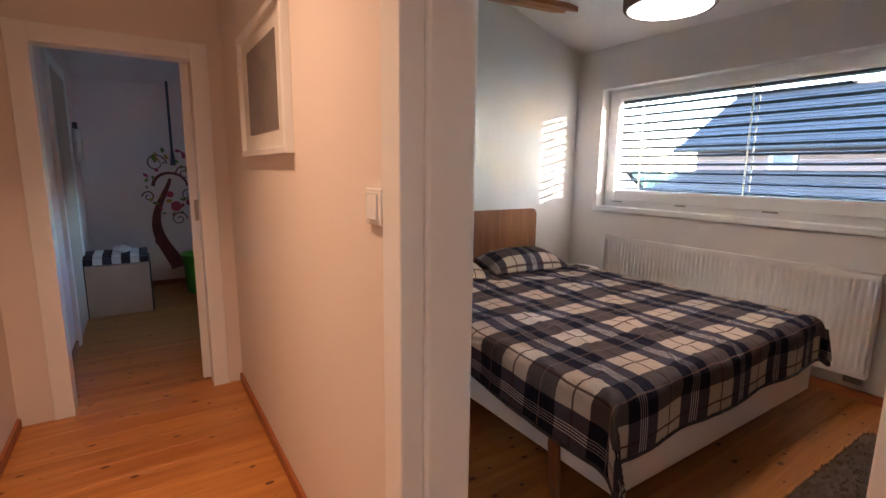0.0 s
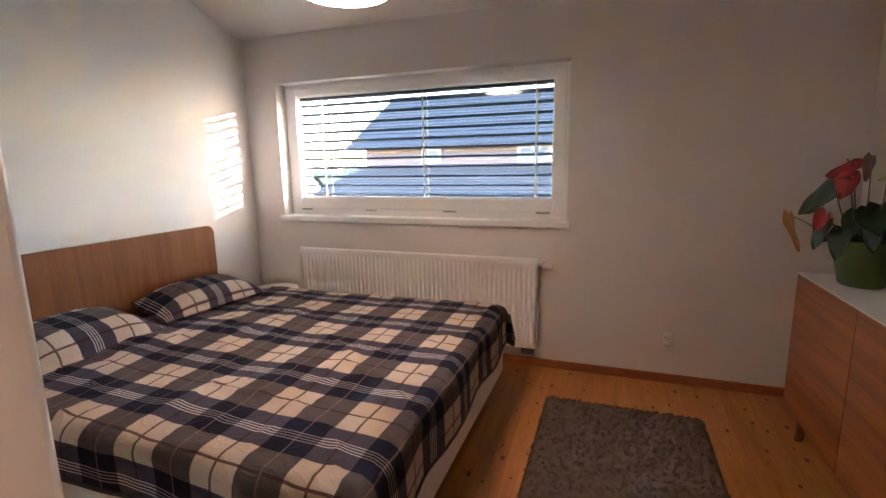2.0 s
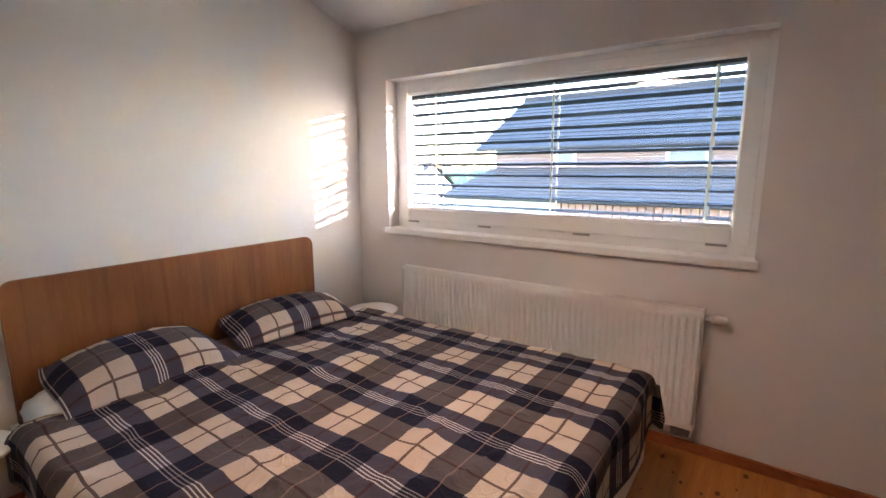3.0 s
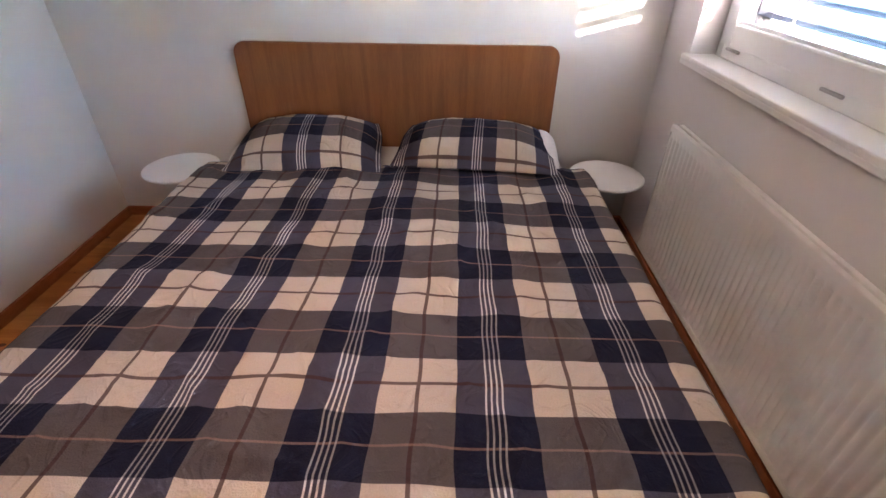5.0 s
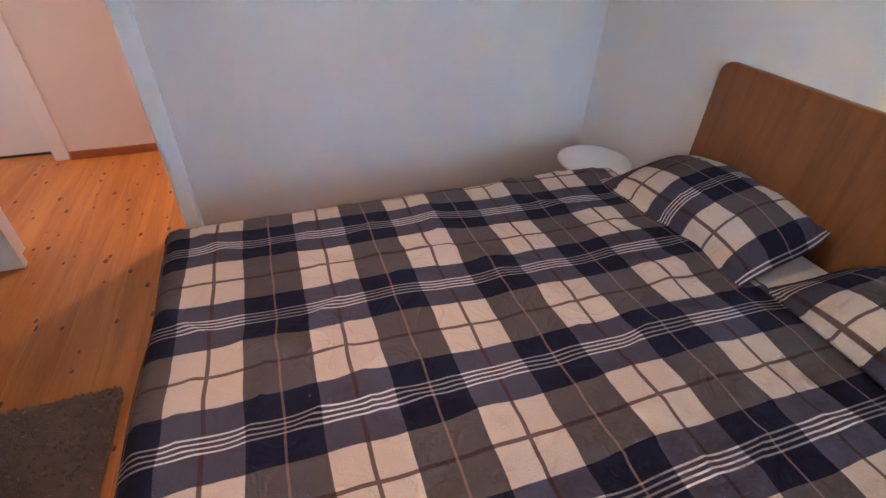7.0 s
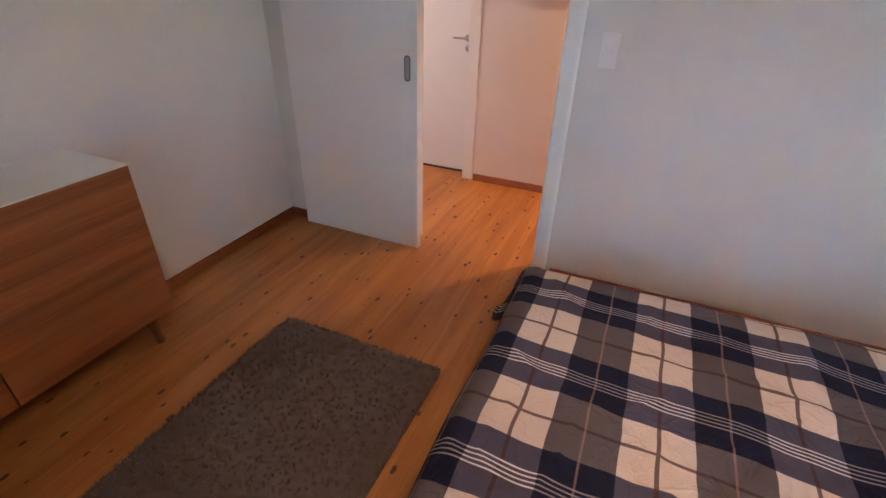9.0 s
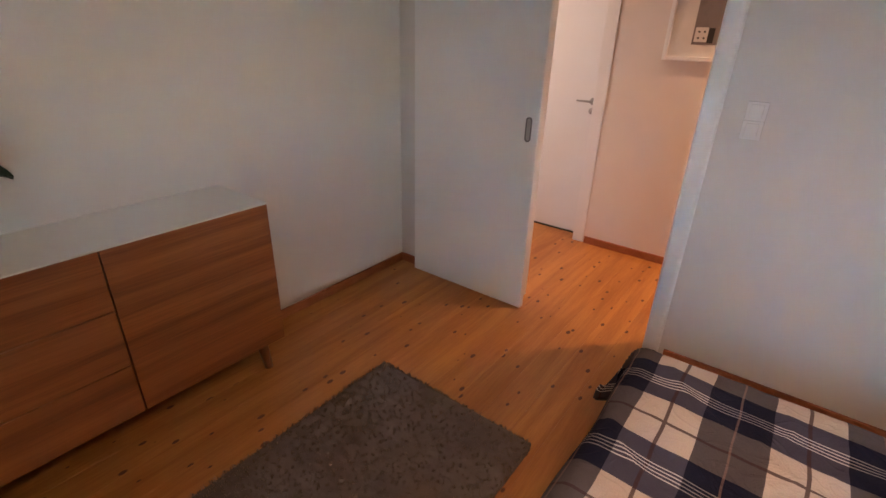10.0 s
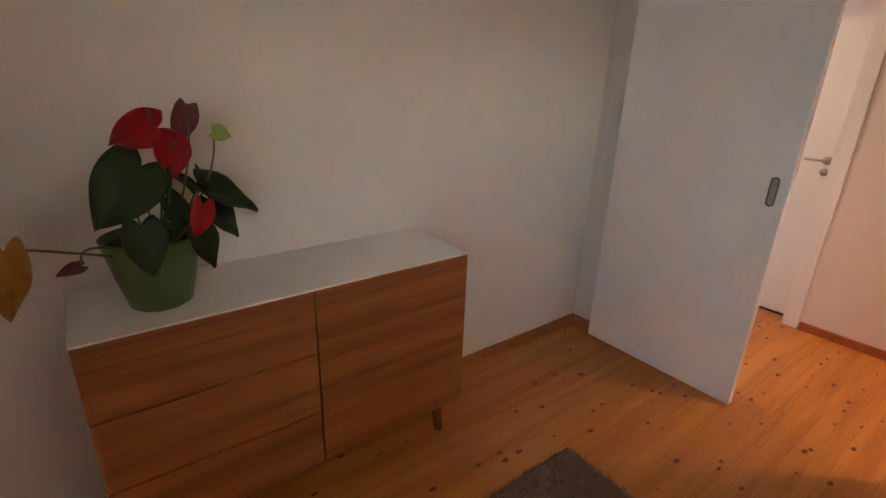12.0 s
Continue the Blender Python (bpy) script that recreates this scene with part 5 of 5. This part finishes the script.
def roof(parent, x0, x1, ye, ze, yr, zr, rows, mat, name="roof", tile=0.3):
    """Pantiled slope from the eave to the ridge, in stepped, wavy courses."""
    cols = int((x1 - x0) / tile) * 4
    verts, faces = [], []
    for k in range(rows):
        a, b = k / rows, (k + 1) / rows + 0.15 / rows
        base = len(verts)
        for f, lift in ((a, -0.06), (a, 0.035), (b, 0.0)):
            for c in range(cols + 1):
                wave = 0.0 if lift < 0 else 0.016 * abs(math.sin(math.pi * c / 4))
                verts.append((x0 + (x1 - x0) * c / cols, ye + (yr - ye) * f, ze + (zr - ze) * f + lift + wave))
        n = cols + 1
        for r in range(2):
            for c in range(cols):
                p = base + r * n + c
                faces.append((p, p + 1, p + n + 1, p + n))
    me = bpy.data.meshes.new(name)
    me.from_pydata(verts, [], faces)
    me.materials.append(mat)
    ob = new(name, me)
    place(ob, parent)
    return ob


roof(house, -6.8, 7.0, 15.55, 2.06, 19.6, 4.24, 14, M_ROOF)
bm = bmesh.new()
vs = [bm.verts.new(p) for p in ((-6.8, 19.6, 4.26), (7.0, 19.6, 4.26), (7.0, 23.6, 2.06), (-6.8, 23.6, 2.06))]
bm.faces.new(vs)
part("rear_roof", bm, M_ROOF, house)
bm = bmesh.new()
vs = [bm.verts.new(p) for p in ((HX0, HYF, 2.2), (HX0, HYB, 2.2), (HX0, 19.6, 4.1))]
bm.faces.new(vs)
part("gable", bm, M_SIDING2, house)
bm = bmesh.new()
tube(bm, (-6.8, 15.5, 2.02), (7.0, 15.5, 2.02), 0.07, sides=10)
part("gutter", bm, M_ROOF, house, "dark gutter", True)
bm = bmesh.new()
box(bm, -6.8, 7.0, 19.35, 19.85, 4.12, 4.31, 0.05)
part("ridge_cap", bm, M_ROOF, house, "dark ridge tiles")
for x0, x1 in ((-3.92, -3.15), (-0.42, 0.76), (2.6, 3.4)):
    bm = bmesh.new()
    box(bm, x0, x0 + 0.12, 15.9, 15.985, 1.4, 1.93)
    box(bm, x1 - 0.12, x1, 15.9, 15.985, 1.4, 1.93)
    box(bm, x0 + 0.12, x1 - 0.12, 15.9, 15.985, 1.4, 1.48)
    box(bm, x0 + 0.12, x1 - 0.12, 15.9, 15.985, 1.85, 1.93)
    wn_ = part("window", bm, M_SASH, house, "white window frame")
    bm = bmesh.new()
    box(bm, x0 + 0.12, x1 - 0.12, 15.93, 15.95, 1.48, 1.85)
    part("pane", bm, M_STRAP, wn_, "dark reflecting pane")

shed = thing("lean_to", "tiled lean-to in front of the neighbouring house", "shed", (-1, 14, GZ))
roof(shed, -6.3, 6.5, 12.6, 0.53, 15.9, 1.34, 12, M_ROOF2)
bm = bmesh.new()
box(bm, -6.1, 6.3, 12.95, 15.9, GZ, 0.5)
part("wall", bm, M_OUT, shed)
for k in range(46):
    bm = bmesh.new()
    x = -2.6 + k * 0.2
    box(bm, x, x + 0.185, 12.86, 12.945, -1.6, 0.42, 0.02, 1)
    part("board", bm, M_FENCE, shed)
bm = bmesh.new()
tube(bm, (-6.3, 12.55, 0.49), (6.5, 12.55, 0.49), 0.06, sides=10)
part("gutter", bm, M_ROOF, shed, "dark gutter", True)

far = thing("far_house", "pale house far beyond the garden", "house", (-26, 40, GZ))
bm = bmesh.new()
box(bm, -37, -29, 38, 46, GZ, -0.6)
part("wall", bm, M_OUT, far)
roof(far, -37.5, -28.5, 37.6, -0.7, 42, 1.9, 8, M_ROOF)
bm = bmesh.new()
vs = [bm.verts.new(p) for p in ((-37.5, 42, 1.9), (-28.5, 42, 1.9), (-28.5, 46.4, -0.7), (-37.5, 46.4, -0.7))]
bm.faces.new(vs)
part("rear_roof", bm, M_ROOF, far)
for gx in (-37.0, -29.0):
    bm = bmesh.new()
    vs = [bm.verts.new(p) for p in ((gx, 38, -0.6), (gx, 46, -0.6), (gx, 42, 1.8))]
    bm.faces.new(vs)
    part("gable", bm, M_OUT, far, "pale rendered gable")
bm = bmesh.new()
rng = random.Random(9)
for k in range(140):
    x = rng.uniform(-120, 40)
    y = rng.uniform(70, 95)
    h = rng.uniform(2.0, 4.2)
    for q in range(3):
        bmesh.ops.create_icosphere(bm, subdivisions=1, radius=h * rng.uniform(0.35, 0.6), matrix=Matrix.Translation((x + rng.uniform(-1, 1) * h * 0.4, y + rng.uniform(-1, 1), GZ + h * rng.uniform(0.3, 0.75))))
for v in bm.verts:
    v.co += 0.35 * noise.noise_vector(v.co * 1.3)
tagged(new("far_hedge", mesh_of("far_hedge", bm, M_SHRUB)), "far line of shrubs beyond the gardens", "shrubs", kind="stuff")

# ---- floor boards, running towards the window ----
BW = 0.139
for bx0, bx1, by0, by1 in ((0.0, RX, HY0, RY), (RX, 6.0, HY0, HY1), (-2.87, 0.0, -1.1, 0.75), (OX0, OX1, -1.32, HY0)):
    x = bx0
    while x < bx1 - 0.01:
        x2 = min(x + BW, bx1)
        bm = bmesh.new()
        box(bm, 0.0002, x2 - x - 0.0002, 0, by1 - by0, -0.021, 0.0, 0.0005, 1)
        ob = new("plank", mesh_of("plank", bm, M_FLOOR))
        ob.location = (x, by0, 0)
        place(ob, floor)
        x = x2
